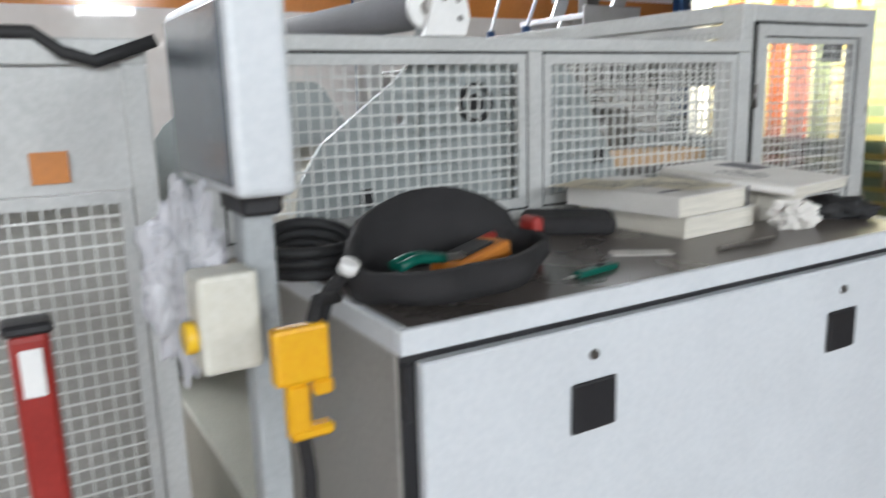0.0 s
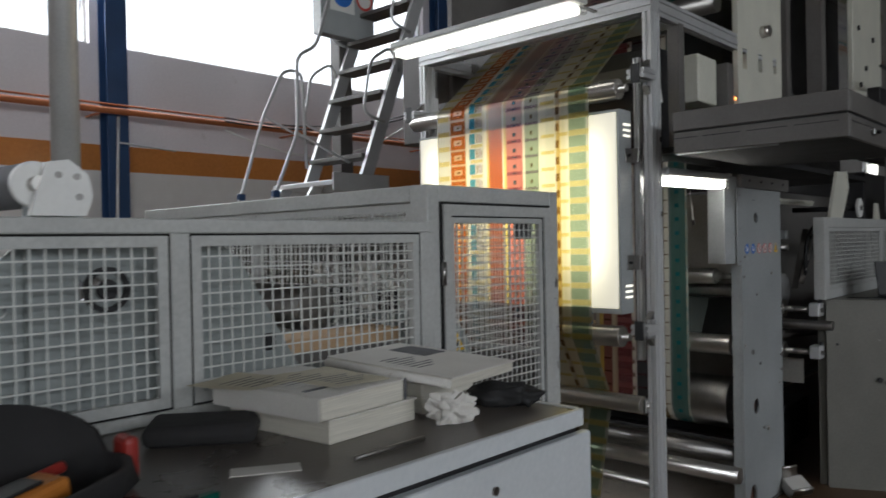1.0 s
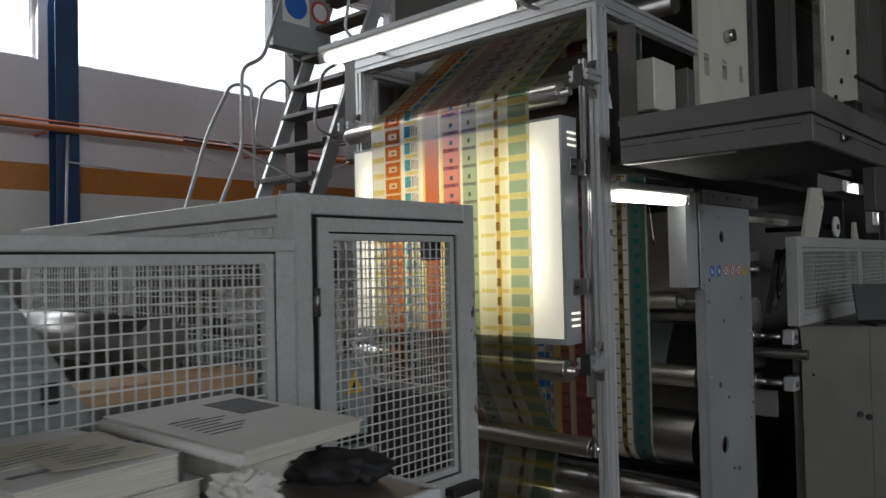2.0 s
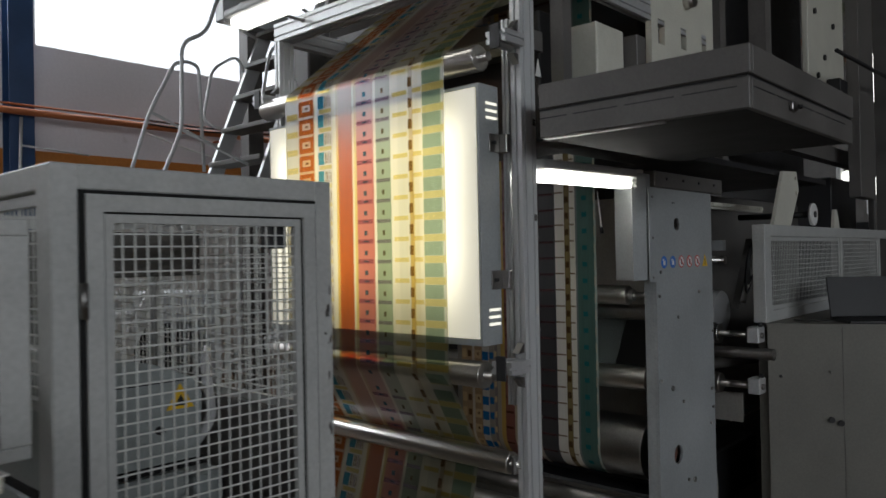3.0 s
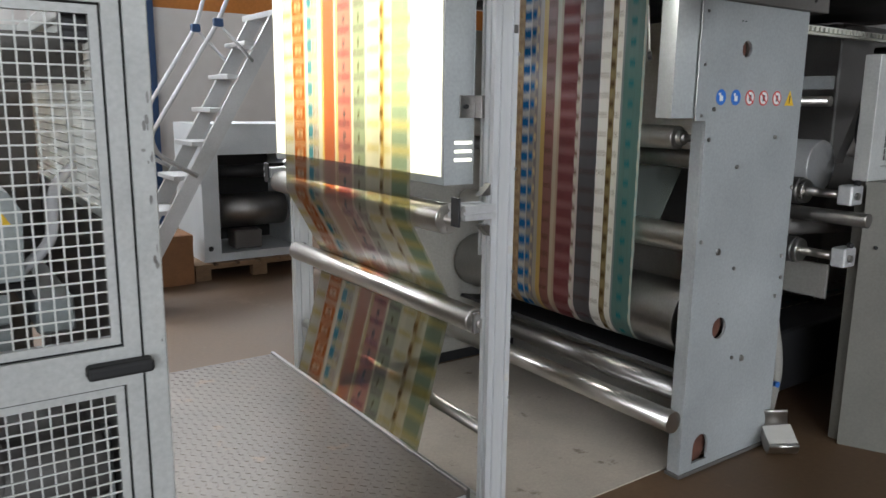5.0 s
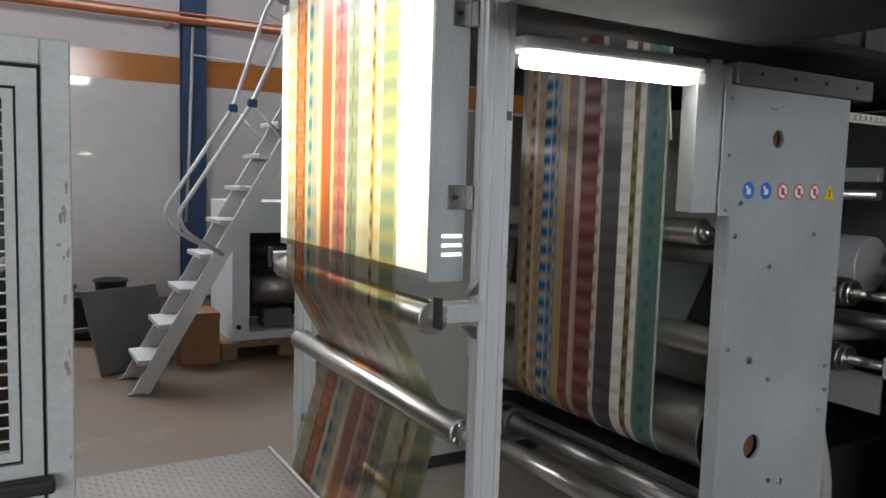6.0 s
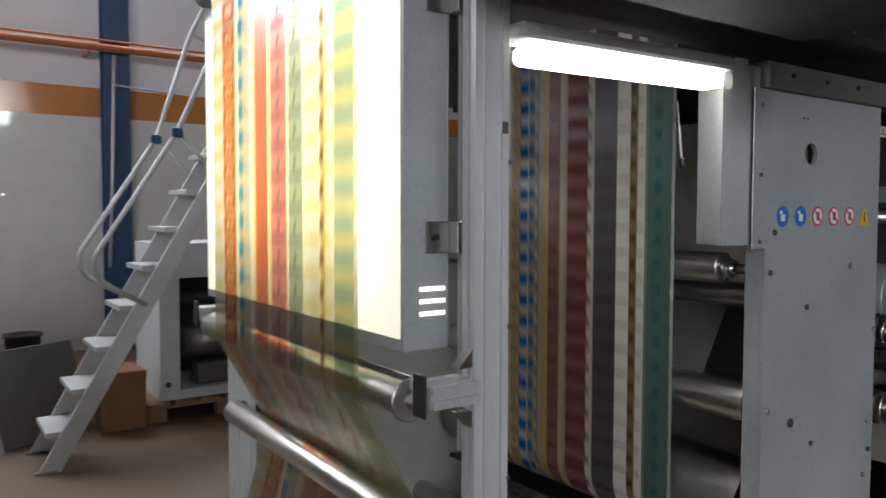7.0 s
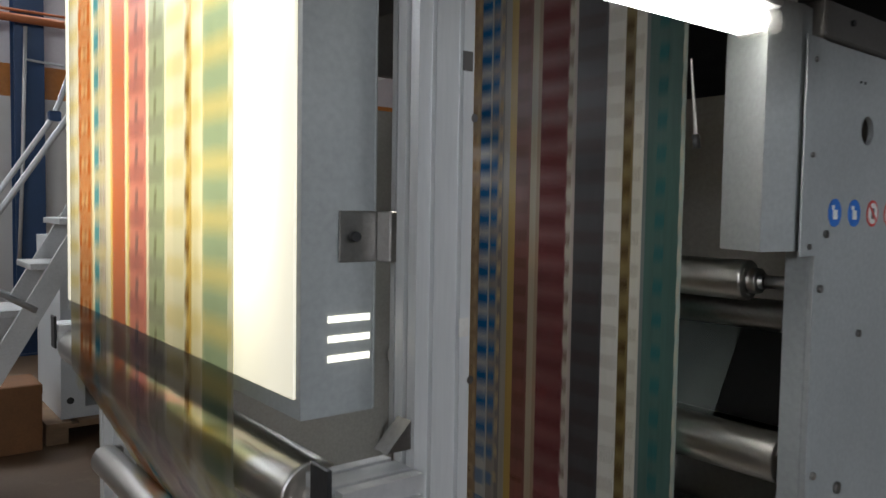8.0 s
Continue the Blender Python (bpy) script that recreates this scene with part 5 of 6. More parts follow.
part("upper_fascia", solid(QX0 + 0.0205, QX1, QY0 - 0.004, QY0 + 0.02, 2.093, 2.178, 0.003), M_DARK, plat)
part("gap_strip", solid(QX0 + 0.006, QX1, QY0 + 0.006, 1.64, 2.0855, 2.0925), M_BLACK, plat)
part("floor_plate", solid(QX0 + 0.021, QX1, QY0 + 0.021, 1.66, 2.15, 2.17), M_DARK, plat)
# near-black sheet: the shade under the platform is put into its colour
part("underside", solid(QX0 + 0.021, QX1, QY0 + 0.021, 1.66, 2.0, 2.02), M_SEAL_SHADE, plat)
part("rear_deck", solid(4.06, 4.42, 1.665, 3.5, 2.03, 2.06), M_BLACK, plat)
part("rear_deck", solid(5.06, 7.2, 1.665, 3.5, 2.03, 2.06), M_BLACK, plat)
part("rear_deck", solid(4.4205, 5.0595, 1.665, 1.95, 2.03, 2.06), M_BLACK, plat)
for y in (0.96, 1.15, 1.34, 1.53):
    part("seam", solid(QX0 - 0.0008, QX0 + 0.001, y, min(y + 0.165, 1.64), 2.058, 2.062), M_BLACK, plat)
for x in (3.83, 4.02, 4.21, 4.40, 4.59):
    part("seam", solid(x, x + 0.165, QY0 - 0.0008, QY0 + 0.001, 2.058, 2.062), M_BLACK, plat)
part("lip", solid(QX0 + 0.021, QX0 + 0.05, 1.2, 1.64, 1.992, 1.9995), M_ALUH, plat)
lk = part("toggle_latch", solid(4.12, 4.17, QY0 - 0.014, QY0 - 0.001, 2.03, 2.055, 0.003), M_STEELD, plat)
part("latch_pin", rod((4.16, QY0 - 0.014, 2.042), (4.16, QY0 - 0.03, 2.042), 0.007, 8), M_BLACK, lk)

# ---- upper press frames ----
up = thing("upper_printing_frame", (5.3, 2.6, 2.06), "upper press frame with white side plate and dark cabinets", "machine")
part("side_plate", slab(rect(4.96, 5.68, 2.30, 3.6), [rect(5.03, 5.10, 2.60, 2.72), rect(5.28, 5.345, 2.62, 2.73), rect(5.53, 5.59, 2.645, 2.745)], "y", 1.80, 0.03), M_CREAM, up, "white upper side plate with three square holes")
part("hub", rod((5.34, 1.80, 2.87), (5.34, 1.75, 2.87), 0.035, 16), M_STEEL, up)
part("hub", rod((5.20, 1.80, 3.15), (5.20, 1.75, 3.15), 0.04, 16), M_STEEL, up)
part("bolt", rod((5.36, 1.80, 2.42), (5.36, 1.79, 2.42), 0.014, 10), M_STEELD, up)
part("junction_box", solid(4.56, 4.80, 1.86, 2.1, 2.36, 2.62, 0.006), M_CREAM, up, "cream junction box")
part("led", solid(4.90, 4.915, 1.795, 1.80, 2.40, 2.415), G_LED, up, "small orange indicator light")
part("gear_box", solid(4.815, 4.90, 1.80, 2.0, 2.30, 2.60, 0.004), M_DARK, up)
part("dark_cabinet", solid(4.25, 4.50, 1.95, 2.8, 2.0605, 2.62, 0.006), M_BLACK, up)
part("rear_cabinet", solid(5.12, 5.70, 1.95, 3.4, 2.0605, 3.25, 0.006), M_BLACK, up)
part("column", solid(4.20, 4.26, 1.80, 1.86, 2.06, 2.70), M_DARK, up)
part("column", solid(5.78, 5.86, 1.80, 1.88, 2.07, 3.7), M_DARK, up)
part("column", solid(6.35, 6.45, 1.75, 1.85, 2.2, 3.7), M_DARK, up)
part("beam", solid(5.70, 7.4, 1.95, 2.05, 2.55, 2.65), M_DARK, up)
part("roller_bank", rod((4.80, 1.85, 2.95), (4.80, 3.4, 2.95), 0.06, 20), M_STEELD, up)
part("cross_beam", solid(4.12, 4.2, 1.9, 3.4, 2.42, 2.5), M_DARK, up)
part("cross_beam", solid(4.35, 4.42, 1.9, 3.4, 2.72, 2.82), M_DARK, up)
part("sign_plate", slab([(4.06, 2.29), (4.10, 2.29), (4.08, 2.36)], [], "y", 1.84, 0.002), M_SWHITE, up)
part("rear_side_plate", solid(4.42, 5.70, 3.53, 3.57, 2.0605, 3.72, 0.004), M_DARK, up)
part("rear_drive_box", solid(4.30, 4.60, 3.571, 3.9, 2.30, 2.95, 0.01), M_DARK, up)
up2 = thing("upper_printing_frame", (7.8, 2.6, 2.0), "second upper press frame with white plates", "machine")
part("side_plate", solid(7.35, 8.25, 1.80, 1.84, 2.75, 4.2, 0.004), M_CREAM, up2)
part("rear_cabinet", solid(6.6, 9.2, 2.4, 3.4, 2.2, 4.3, 0.006), M_BLACK, up2)
part("hand_rail", rod((6.9, 1.5, 2.86), (8.6, 1.5, 2.92), 0.014, 10), M_BLACK, up2)
part("column", solid(8.28, 8.74, 1.70, 1.79, 2.0, 4.2, 0.004), M_DARK, up2)
part("valve_box", solid(7.75, 7.95, 1.70, 1.795, 2.62, 2.86, 0.004), M_BLACK, up2)
for x, z in ((7.55, 2.86), (7.72, 3.02), (7.95, 3.30), (7.50, 3.32)):
    part("bolt", rod((x, 1.80, z), (x, 1.785, z), 0.022, 10), M_BLACK, up2)
part("beam", solid(6.0, 12.0, 1.9, 2.0, 2.3, 2.42), M_DARK, up2)
for x in (9.3, 10.6):
    part("column", solid(x, x + 0.12, 1.7, 1.82, 0.0, 4.2), M_DARK, up2)
part("rail", rod((8.4, 1.3, 2.55), (10.6, 1.3, 2.55), 0.02, 8), M_ALUH, up2)
part("rail", rod((8.4, 1.3, 2.95), (10.6, 1.3, 2.95), 0.02, 8), M_ALUH, up2)

# ---- next unit with the operator desk ----
desk = thing("operator_desk", (6.3, 1.2, 0), "beige-grey steel operator desk beside the press", "desk")
DESK = [(5.79, 1.585), (6.17, 0.78), (6.95, 0.78), (6.95, 1.585)]
part("body", slab(DESK, [], "z", 0.0, 1.186), M_DESK, desk)
part("top", slab([(5.782, 1.59), (6.165, 0.772), (6.955, 0.772), (6.955, 1.59)], [], "z", 1.1865, 0.0145), M_DESK, desk)


def on_desk(u):
    """A point on the desk's slanting face, u metres from its corner by the press."""
    return Vector((5.79, 1.585, 0)) + u * Vector((0.4269, -0.9043, 0))


out_d = Vector((-0.9043, -0.4269, 0))
for nm, u, z, r, m in (("knob", 0.30, 0.70, 0.016, M_BLACK), ("knob", 0.345, 0.685, 0.016, M_BLACK), ("bolt", 0.06, 0.92, 0.008, M_BLACK), ("bolt", 0.30, 0.95, 0.006, M_STEELD)):
    q = on_desk(u) + Vector((0, 0, z))
    part(nm, rod(q, q + out_d * 0.014, r, 12, bevel=0.002), m, desk)
q = on_desk(0.36)
part("seam", rod(q + out_d * 0.0005, q + out_d * 0.0005 + Vector((0, 0, 1.18)), 0.0015, 6), M_DARK, desk)
g2 = thing("machine_guard", (6.6, 1.63, 0), "grey-white guard with wire mesh standing behind the desk", "guard")
part("base_panel", solid(5.83, 9.0, 1.598, 1.65, 0.0, 1.2005, 0.003), M_DESK, g2)
part("post", solid(5.80, 5.90, 1.592, 1.66, 1.201, 1.733, 0.003), M_GUARD, g2)
part("rail", solid(5.90, 9.0, 1.595, 1.655, 1.668, 1.733, 0.003), M_GUARD, g2)
part("rail", solid(5.90, 9.0, 1.595, 1.655, 1.201, 1.262, 0.003), M_GUARD, g2)
for x in (7.25, 8.3):
    part("post", solid(x, x + 0.05, 1.595, 1.655, 1.262, 1.668, 0.003), M_GUARD, g2)
panel(g2, "y", 1.61, 5.902, 7.248, 1.264, 1.666, pitch=0.028)
panel(g2, "y", 1.61, 7.302, 8.298, 1.264, 1.666, pitch=0.028)
lap = thing("laptop", (6.15, 1.24, 1.2015), "open black laptop on the operator desk", "laptop")
base = solid(0.0, 0.36, -0.02, 0.22, 0.0, 0.016, 0.003)
lid = solid(0.0, 0.36, -0.006, 0.006, 0.0, 0.225, 0.004)
bmesh.ops.transform(lid, matrix=pose(0, 0.21, 0.017, -14, 0, 0), verts=lid.verts)
for nm, b in (("base", base), ("screen", lid)):
    bmesh.ops.rotate(b, cent=(0, 0, 0), matrix=Matrix.Rotation(radians(-52), 3, "Z"), verts=b.verts)
    bmesh.ops.translate(b, vec=(5.965, 1.235, 1.2015), verts=b.verts)
    part(nm, b, M_BLACK, lap)
lead = thing("laptop_lead", (6.0, 1.4, 1.2015), "thin black lead lying on the desk", "cable")
part("lead", pipe([(6.02, 1.52, 1.2065), (6.0, 1.44, 1.2065), (6.06, 1.36, 1.2065), (6.11, 1.30, 1.2065)], 0.005, 6, bend=0.04), M_RUBBER, lead)
next_unit = thing("printing_unit", (6.6, 2.7, 0), "next printing unit with dark rollers and cross shafts", "machine")
for z in (1.14, 0.868):
    part("drum", rod((5.744, 3.3, z), (5.744, 1.845, z), 0.060, 24, bevel=0.004), M_STEELD, next_unit)
    part("collar", rod((5.744, 1.8445, z), (5.744, 1.82, z), 0.054, 24, bevel=0.005), M_STEEL, next_unit)
    part("shaft", rod((5.744, 1.8195, z), (5.744, 1.665, z), 0.019, 16), M_STEEL, next_unit)
    part("bearing", solid(5.70, 5.795, 1.60, 1.664, z - 0.04, z + 0.045, 0.006), M_ALUH, next_unit)
    part("bolt", rod((5.735, 1.60, z), (5.735, 1.588, z), 0.016, 8), M_STEELD, next_unit)
    part("bolt", rod((5.755, 1.60, z + 0.055), (5.755, 1.62, z + 0.055), 0.012, 8), M_BLACK, next_unit)
part("bar", rod((5.715, 1.525, 1.045), (5.715, 3.3, 1.045), 0.031, 20, bevel=0.003), M_STEELD, next_unit)
part("guide_roll", rod((5.93, 1.86, 1.54), (5.93, 3.3, 1.54), 0.024, 16), M_STEEL, next_unit)
part("film_fold", slab([(5.62, 1.16), (5.90, 1.53), (5.90, 1.525), (5.625, 1.155)], [], "y", 2.0, 1.2), M_ALUH, next_unit, "pale film running to the next unit")
part("lower_sheet", solid(5.85, 5.87, 1.75, 3.0, 0.64, 0.80), M_UNIT, next_unit)
# tray coloured black to stand in for the dark beside the side plate
part("floor_tray", solid(5.70, 6.6, 1.95, 3.2, 0.10, 0.42, 0.01), M_BLACK, next_unit)
part("paper_scrap", solid(5.66, 5.74, 1.90, 1.94, 0.30, 0.36, 0.006), M_PAPER, next_unit)
part("blue_cap", rod((5.70, 1.86, 0.22), (5.70, 1.84, 0.22), 0.014, 12), M_SBLUE, next_unit)
part("bar", rod((5.55, 2.0, 0.965), (6.4, 1.82, 0.95), 0.045, 16), M_DARK, next_unit)
part("film_roll", rod((6.02, 1.92, 1.235), (6.02, 3.4, 1.235), 0.125, 32, bevel=0.006), M_ALUH, next_unit, "pale reflective roll")
part("beam", solid(5.93, 5.97, 1.87, 3.3, 1.595, 1.655, 0.003), M_PLATE, next_unit)
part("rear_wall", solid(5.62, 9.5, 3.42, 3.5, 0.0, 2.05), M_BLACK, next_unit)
part("rear_box", solid(7.0, 9.0, 2.4, 3.3, 0.0, 2.0, 0.01), M_DARK, next_unit)
part("swing_arm", slab([(6.08, 1.25), (6.14, 1.245), (6.43, 1.65), (6.33, 1.665)], [], "y", 1.85, 0.04), M_DARK, next_unit)
part("air_cylinder", rod((6.10, 1.83, 1.29), (6.34, 1.83, 1.62), 0.017, 12), M_STEEL, next_unit)
for k, (dx, dz) in enumerate(((0.0, 0.0), (0.03, 0.02), (-0.02, -0.05))):
    part("cable_loop", pipe([(6.30 + dx, 1.82, 1.66 + dz), (6.16 + dx, 1.81, 1.60 + dz), (6.09 + dx, 1.80, 1.48 + dz), (6.13 + dx, 1.81, 1.38 + dz), (6.21 + dx, 1.82, 1.44 + dz)], 0.008, 8, bend=0.06), M_RUBBER, next_unit)
part("horn_plate", slab([(6.03, 1.734), (6.32, 1.734), (6.48, 1.95), (6.44, 2.062), (6.21, 2.05)], [ring(6.42, 2.02, 0.012, 12), ring(6.43, 1.93, 0.016, 12)], "y", 1.62, 0.02), M_CREAM, next_unit)
part("wheel", rod((6.78, 1.62, 1.815), (6.78, 1.64, 1.815), 0.072, 24, bevel=0.004), M_SWHITE, next_unit)
part("wheel_hub", rod((6.78, 1.612, 1.815), (6.78, 2.1, 1.815), 0.02, 12), M_BLACK, next_unit)
part("stub", slab([(7.20, 1.734), (7.34, 1.734), (7.28, 1.86), (7.23, 1.86)], [], "y", 1.62, 0.02), M_CREAM, next_unit)
part("hose", pipe([(5.72, 1.9, 0.02), (5.75, 1.88, 0.3), (5.70, 1.92, 0.6), (5.72, 2.0, 0.8)], 0.03, 10, bend=0.1), M_UNIT, next_unit)
tooth = bmesh.new()
for k in range(30):
    tooth = solid(5.72 + 0.04 * k, 5.742 + 0.04 * k, 1.98, 2.0, 1.862, 1.882, bm=tooth)
part("rack_bar", solid(5.70, 6.94, 2.0, 2.03, 1.85, 1.89, bm=tooth), M_CREAM, next_unit)
lampv = thing("vertical_lamp", (13.1, 3.0, 2.0), "far upright strip lamp glowing white in the dark press hall", "lamp", "far lamps")
part("tube", rod((13.1, 3.0, 2.03), (13.1, 3.0, 2.66), 0.06, 12, bevel=0.02), G_TUBE, lampv)
part("housing", solid(13.0, 13.2, 3.065, 3.12, 1.98, 2.72, 0.01), M_LAMPH, lampv)
part("stand", solid(13.07, 13.13, 3.121, 3.17, -0.13, 2.72), M_DARK, lampv)
copy_thing(lampv, pose(13.1, 2.63, 2.07))
hung = thing("hanging_lamp", (13.1, 2.61, 3.55), "far upright strip lamp hanging from the dark roof", "lamp", "far lamps")
part("tube", rod((13.1, 2.61, 3.57), (13.1, 2.61, 4.22), 0.06, 12, bevel=0.02), G_TUBE, hung)
part("housing", solid(13.0, 13.2, 2.675, 2.73, 3.52, 4.28, 0.01), M_LAMPH, hung)
part("hanger", rod((13.1, 2.70, 4.2805), (13.1, 2.70, ROOF - 0.001), 0.02, 8), M_DARK, hung)
row = thing("printing_unit", (11, 2.6, 0), "far dark printing units in a row", "machine")
for i, x in enumerate((9.6, 11.4, 13.4)):
    part("side_frame", solid(x, x + 1.1, 1.9, 1.96, 0.0, 2.1, 0.01), M_DARK, row)
    part("housing", solid(x + 0.1, x + 1.0, 2.3, 3.4, 0.0, 1.9 if i else 2.3, 0.01), M_BLACK, row)
    part("roll", rod((x + 0.5, 1.98, 1.5), (x + 0.5, 2.3, 1.5), 0.2, 24), M_STEELD, row)

# ---- far side of the hall ----
stair = thing("step_ladder", (4.5, 5.8, 0), "aluminium platform step ladder with tubular handrails", "ladder")
FOOT, RISE, NEAR, FAR = 3.535, 0.575, 5.52, 5.99   # metres of run for each metre of rise


def on(z, y, dx=0.0):
    return Vector((FOOT + RISE * z + dx, y, z))



def beam(a, b, wx, wy):
    """A flat bar from a to b, upright section wx by wy."""
    bm = bmesh.new()
    vs = [bm.verts.new(Vector(p) + Vector((sx * wx / 2, sy * wy / 2, 0))) for p in (a, b) for sx, sy in ((-1, -1), (1, -1), (1, 1), (-1, 1))]
    for q in ((0, 1, 2, 3), (7, 6, 5, 4), (0, 4, 5, 1), (1, 5, 6, 2), (2, 6, 7, 3), (3, 7, 4, 0)):
        bm.faces.new([vs[i] for i in q])
    return bm


LAND = 2.14
for y in (NEAR, FAR):
    st = part("stile", beam(on(0.0, y, 0.02), on(LAND, y, 0.02), 0.125, 0.028), M_ALUH, stair)
    part("foot_plate", solid(FOOT - 0.06, FOOT + 0.055, y - 0.02, y + 0.02, 0.0, 0.012, 0.002), M_STEELD, st)
for k in range(8):
    z = 0.235 + 0.245 * k
    p = on(z, NEAR)
    part("tread", solid(p.x - 0.13, p.x + 0.075, NEAR + 0.015, FAR - 0.015, z - 0.034, z, 0.004), M_ALUH, stair)
LOWER_BEND = [(4.12, 0.97), (3.85, 1.13), (3.805, 1.26), (4.32, 2.06)]   # (x, z) of the rail from the stile to the joint
UPPER_RUN = {NEAR - 0.03: [(4.56, 2.60), (4.57, 3.28), (4.78, 3.39), (4.97, 3.93)], FAR + 0.03: [(4.57, 2.82), (4.79, 3.25), (4.89, 3.29), (5.01, 3.27), (5.05, 2.36)]}
for y, run in UPPER_RUN.items():
    hr = part("handrail", pipe([(x, y, z) for x, z in LOWER_BEND + run], 0.016, 10, bend=0.10), M_ALUH, stair)
    part("rail_joint", solid(4.285, 4.355, y - 0.025, y + 0.025, 2.03, 2.09, 0.008), M_BLUE, hr, "blue plastic rail joint")
    part("strut", pipe([(4.33, y, 2.05), on(1.80, y, 0.0)], 0.012, 8), M_ALUH, hr)
    part("strut", pipe([(run[0][0], y, run[0][1]), (5.14, y, run[0][1] - 0.22)], 0.012, 8), M_ALUH, hr)
part("landing", solid(4.74, 5.40, 5.25, 6.14, LAND, LAND + 0.045, 0.004), M_ALUH, stair)
part("landing_edge", solid(4.74, 5.40, 5.23, 5.249, LAND - 0.05, LAND + 0.11, 0.003), M_ALUH, stair)
for x, y in ((5.34, 5.97), (5.34, 5.40)):
    part("support", solid(x, x + 0.04, y, y + 0.04, 0.0, LAND, 0.002), M_ALUH, stair)
steep = thing("fixed_ladder", (5.3, 5.65, LAND), "steep aluminium ladder rising from the landing to the walkway", "ladder")


def high(z, y):
    return Vector((5.12 + 0.405 * (z - LAND), y, z))


for y in (5.28, 6.10):
    part("stile", beam(high(LAND + 0.046, y), high(4.9, y), 0.14, 0.04), M_ALUH, steep)
for k in range(8):
    z = LAND + 0.31 * (k + 1)
    p = high(z, 0)
    part("tread", solid(p.x - 0.12, p.x + 0.10, 5.301, 6.079, z - 0.04, z, 0.004), M_DARK, steep)
for y in (5.245, 6.135):
    for z0 in (2.75, 3.65):
        part("hoop", pipe([high(z0, y), high(z0, y) + Vector((-0.26, 0, 0.06)), high(z0 + 0.25, y) + Vector((-0.26, 0, 0.30)), high(z0 + 0.5, y) + Vector((-0.10, 0, 0.22)), high(z0 + 0.5, y)], 0.014, 8, bend=0.1), M_ALUH, steep)
walkway = thing("mezzanine", (6.2, 5.8, 4.9), "dark steel walkway at the head of the ladder", "walkway")
part("deck", solid(5.75, 9.0, 5.2, 6.6, 4.9, 4.98), M_DARK, walkway)
part("column", solid(5.58, 5.74, 6.14, 6.28, 0.0, 4.98), M_DARK, walkway)
part("column", solid(8.3, 8.44, 6.2, 6.34, 0.0, 4.9), M_DARK, walkway)
part("beam", solid(5.745, 8.3, 6.16, 6.26, 4.7, 4.8), M_DARK, walkway)
box = thing("switch_box", (5.5, 6.2, 3.7), "grey switch cabinet with a round blue sign", "cabinet")
part("body", solid(5.25, 5.95, 6.0, 6.139, 3.72, 4.75, 0.008), M_PLATE, box)
part("round_sign", rod((5.52, 5.9985, 4.15), (5.52, 5.994, 4.15), 0.13, 28), M_SBLUE, box, "round blue sign")
part("ban_sign", rod((5.81, 5.9985, 4.15), (5.81, 5.994, 4.15), 0.11, 28), M_SRED, box, "round red prohibition sign")
part("ban_field", rod((5.81, 5.9938, 4.15), (5.81, 5.991, 4.15), 0.085, 24), M_SWHITE, box)
part("sign_face", solid(5.36, 5.68, 5.9985, 5.9999, 3.97, 4.33), M_SWHITE, box)

mach = thing("pallet_machine", (4.9, 6.7, 0.14), "white machine cabinet with open dark bay on a pallet", "machine")
part("cabinet", slab(rect(4.40, 5.35, 0.142, 1.32), [rect(4.545, 5.25, 0.21, 1.06)], "y", 6.32, 0.75), M_CAB, mach)
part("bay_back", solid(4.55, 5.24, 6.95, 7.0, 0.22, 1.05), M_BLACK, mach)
part("drum", rod((4.60, 6.55, 0.55), (5.2, 6.55, 0.55), 0.15, 24), M_STEELD, mach)
part("drum", rod((4.60, 6.50, 0.90), (5.2, 6.50, 0.90), 0.06, 20), M_BLACK, mach)
part("hole_cap", rod((4.455, 6.32, 0.26), (4.455, 6.312, 0.26), 0.022, 16), M_BLACK, mach)
part("motor", solid(4.7, 4.95, 6.40, 6.6, 0.22, 0.38, 0.01), M_DARK, mach)
pal = thing("pallet", (4.9, 6.7, 0), "worn wooden pallet under the white machine", "pallet")
for k in range(6):
    part("board", solid(4.30 + 0.19 * k, 4.45 + 0.19 * k, 6.25, 7.2, 0.118, 0.14, 0.002), M_WOOD, pal)
for y in (6.26, 6.68, 7.1):
    part("runner", solid(4.30, 5.40, y, y + 0.09, 0.096, 0.1175, 0.002), M_WOOD, pal)
    for x in (4.30, 4.80, 5.27):
        part("block", solid(x, x + 0.13, y, y + 0.09, 0.0, 0.0955, 0.002), M_WOOD, pal)
carton = thing("cardboard_box", (4.12, 6.35, 0), "plain brown cardboard box on the floor", "box")
part("body", solid(3.96, 4.27, 6.20, 6.55, 0.0, 0.42, 0.004), M_CARD, carton)
part("flap", solid(3.96, 4.27, 6.19, 6.20, 0.36, 0.415), M_CARD, carton)
board = thing("grey_sheet", (3.65, 6.4, 0), "dark grey sheet leaning against the ladder", "board")
bm = solid(-0.33, 0.33, -0.012, 0.012, 0.0, 0.66, 0.002)
bmesh.ops.transform(bm, matrix=pose(3.66, 6.26, 0.004, -22, 0, 28), verts=bm.verts)
part("sheet", bm, M_DARK, board)
bin_t = thing("rubbish_bin", (3.39, 7.6, 0), "black plastic tub on the floor by the wall", "bin", "black tubs")
bb = bmesh.new()
prof = [(0.0, 0.0), (0.125, 0.0), (0.13, 0.02), (0.155, 0.38), (0.172, 0.385), (0.172, 0.41), (0.15, 0.41), (0.12, 0.03), (0.0, 0.03)]
rows_b = [[bb.verts.new((3.39 + r * math.cos(2 * math.pi * i / 28), 7.6 + r * math.sin(2 * math.pi * i / 28), z)) for i in range(28)] for r, z in prof]
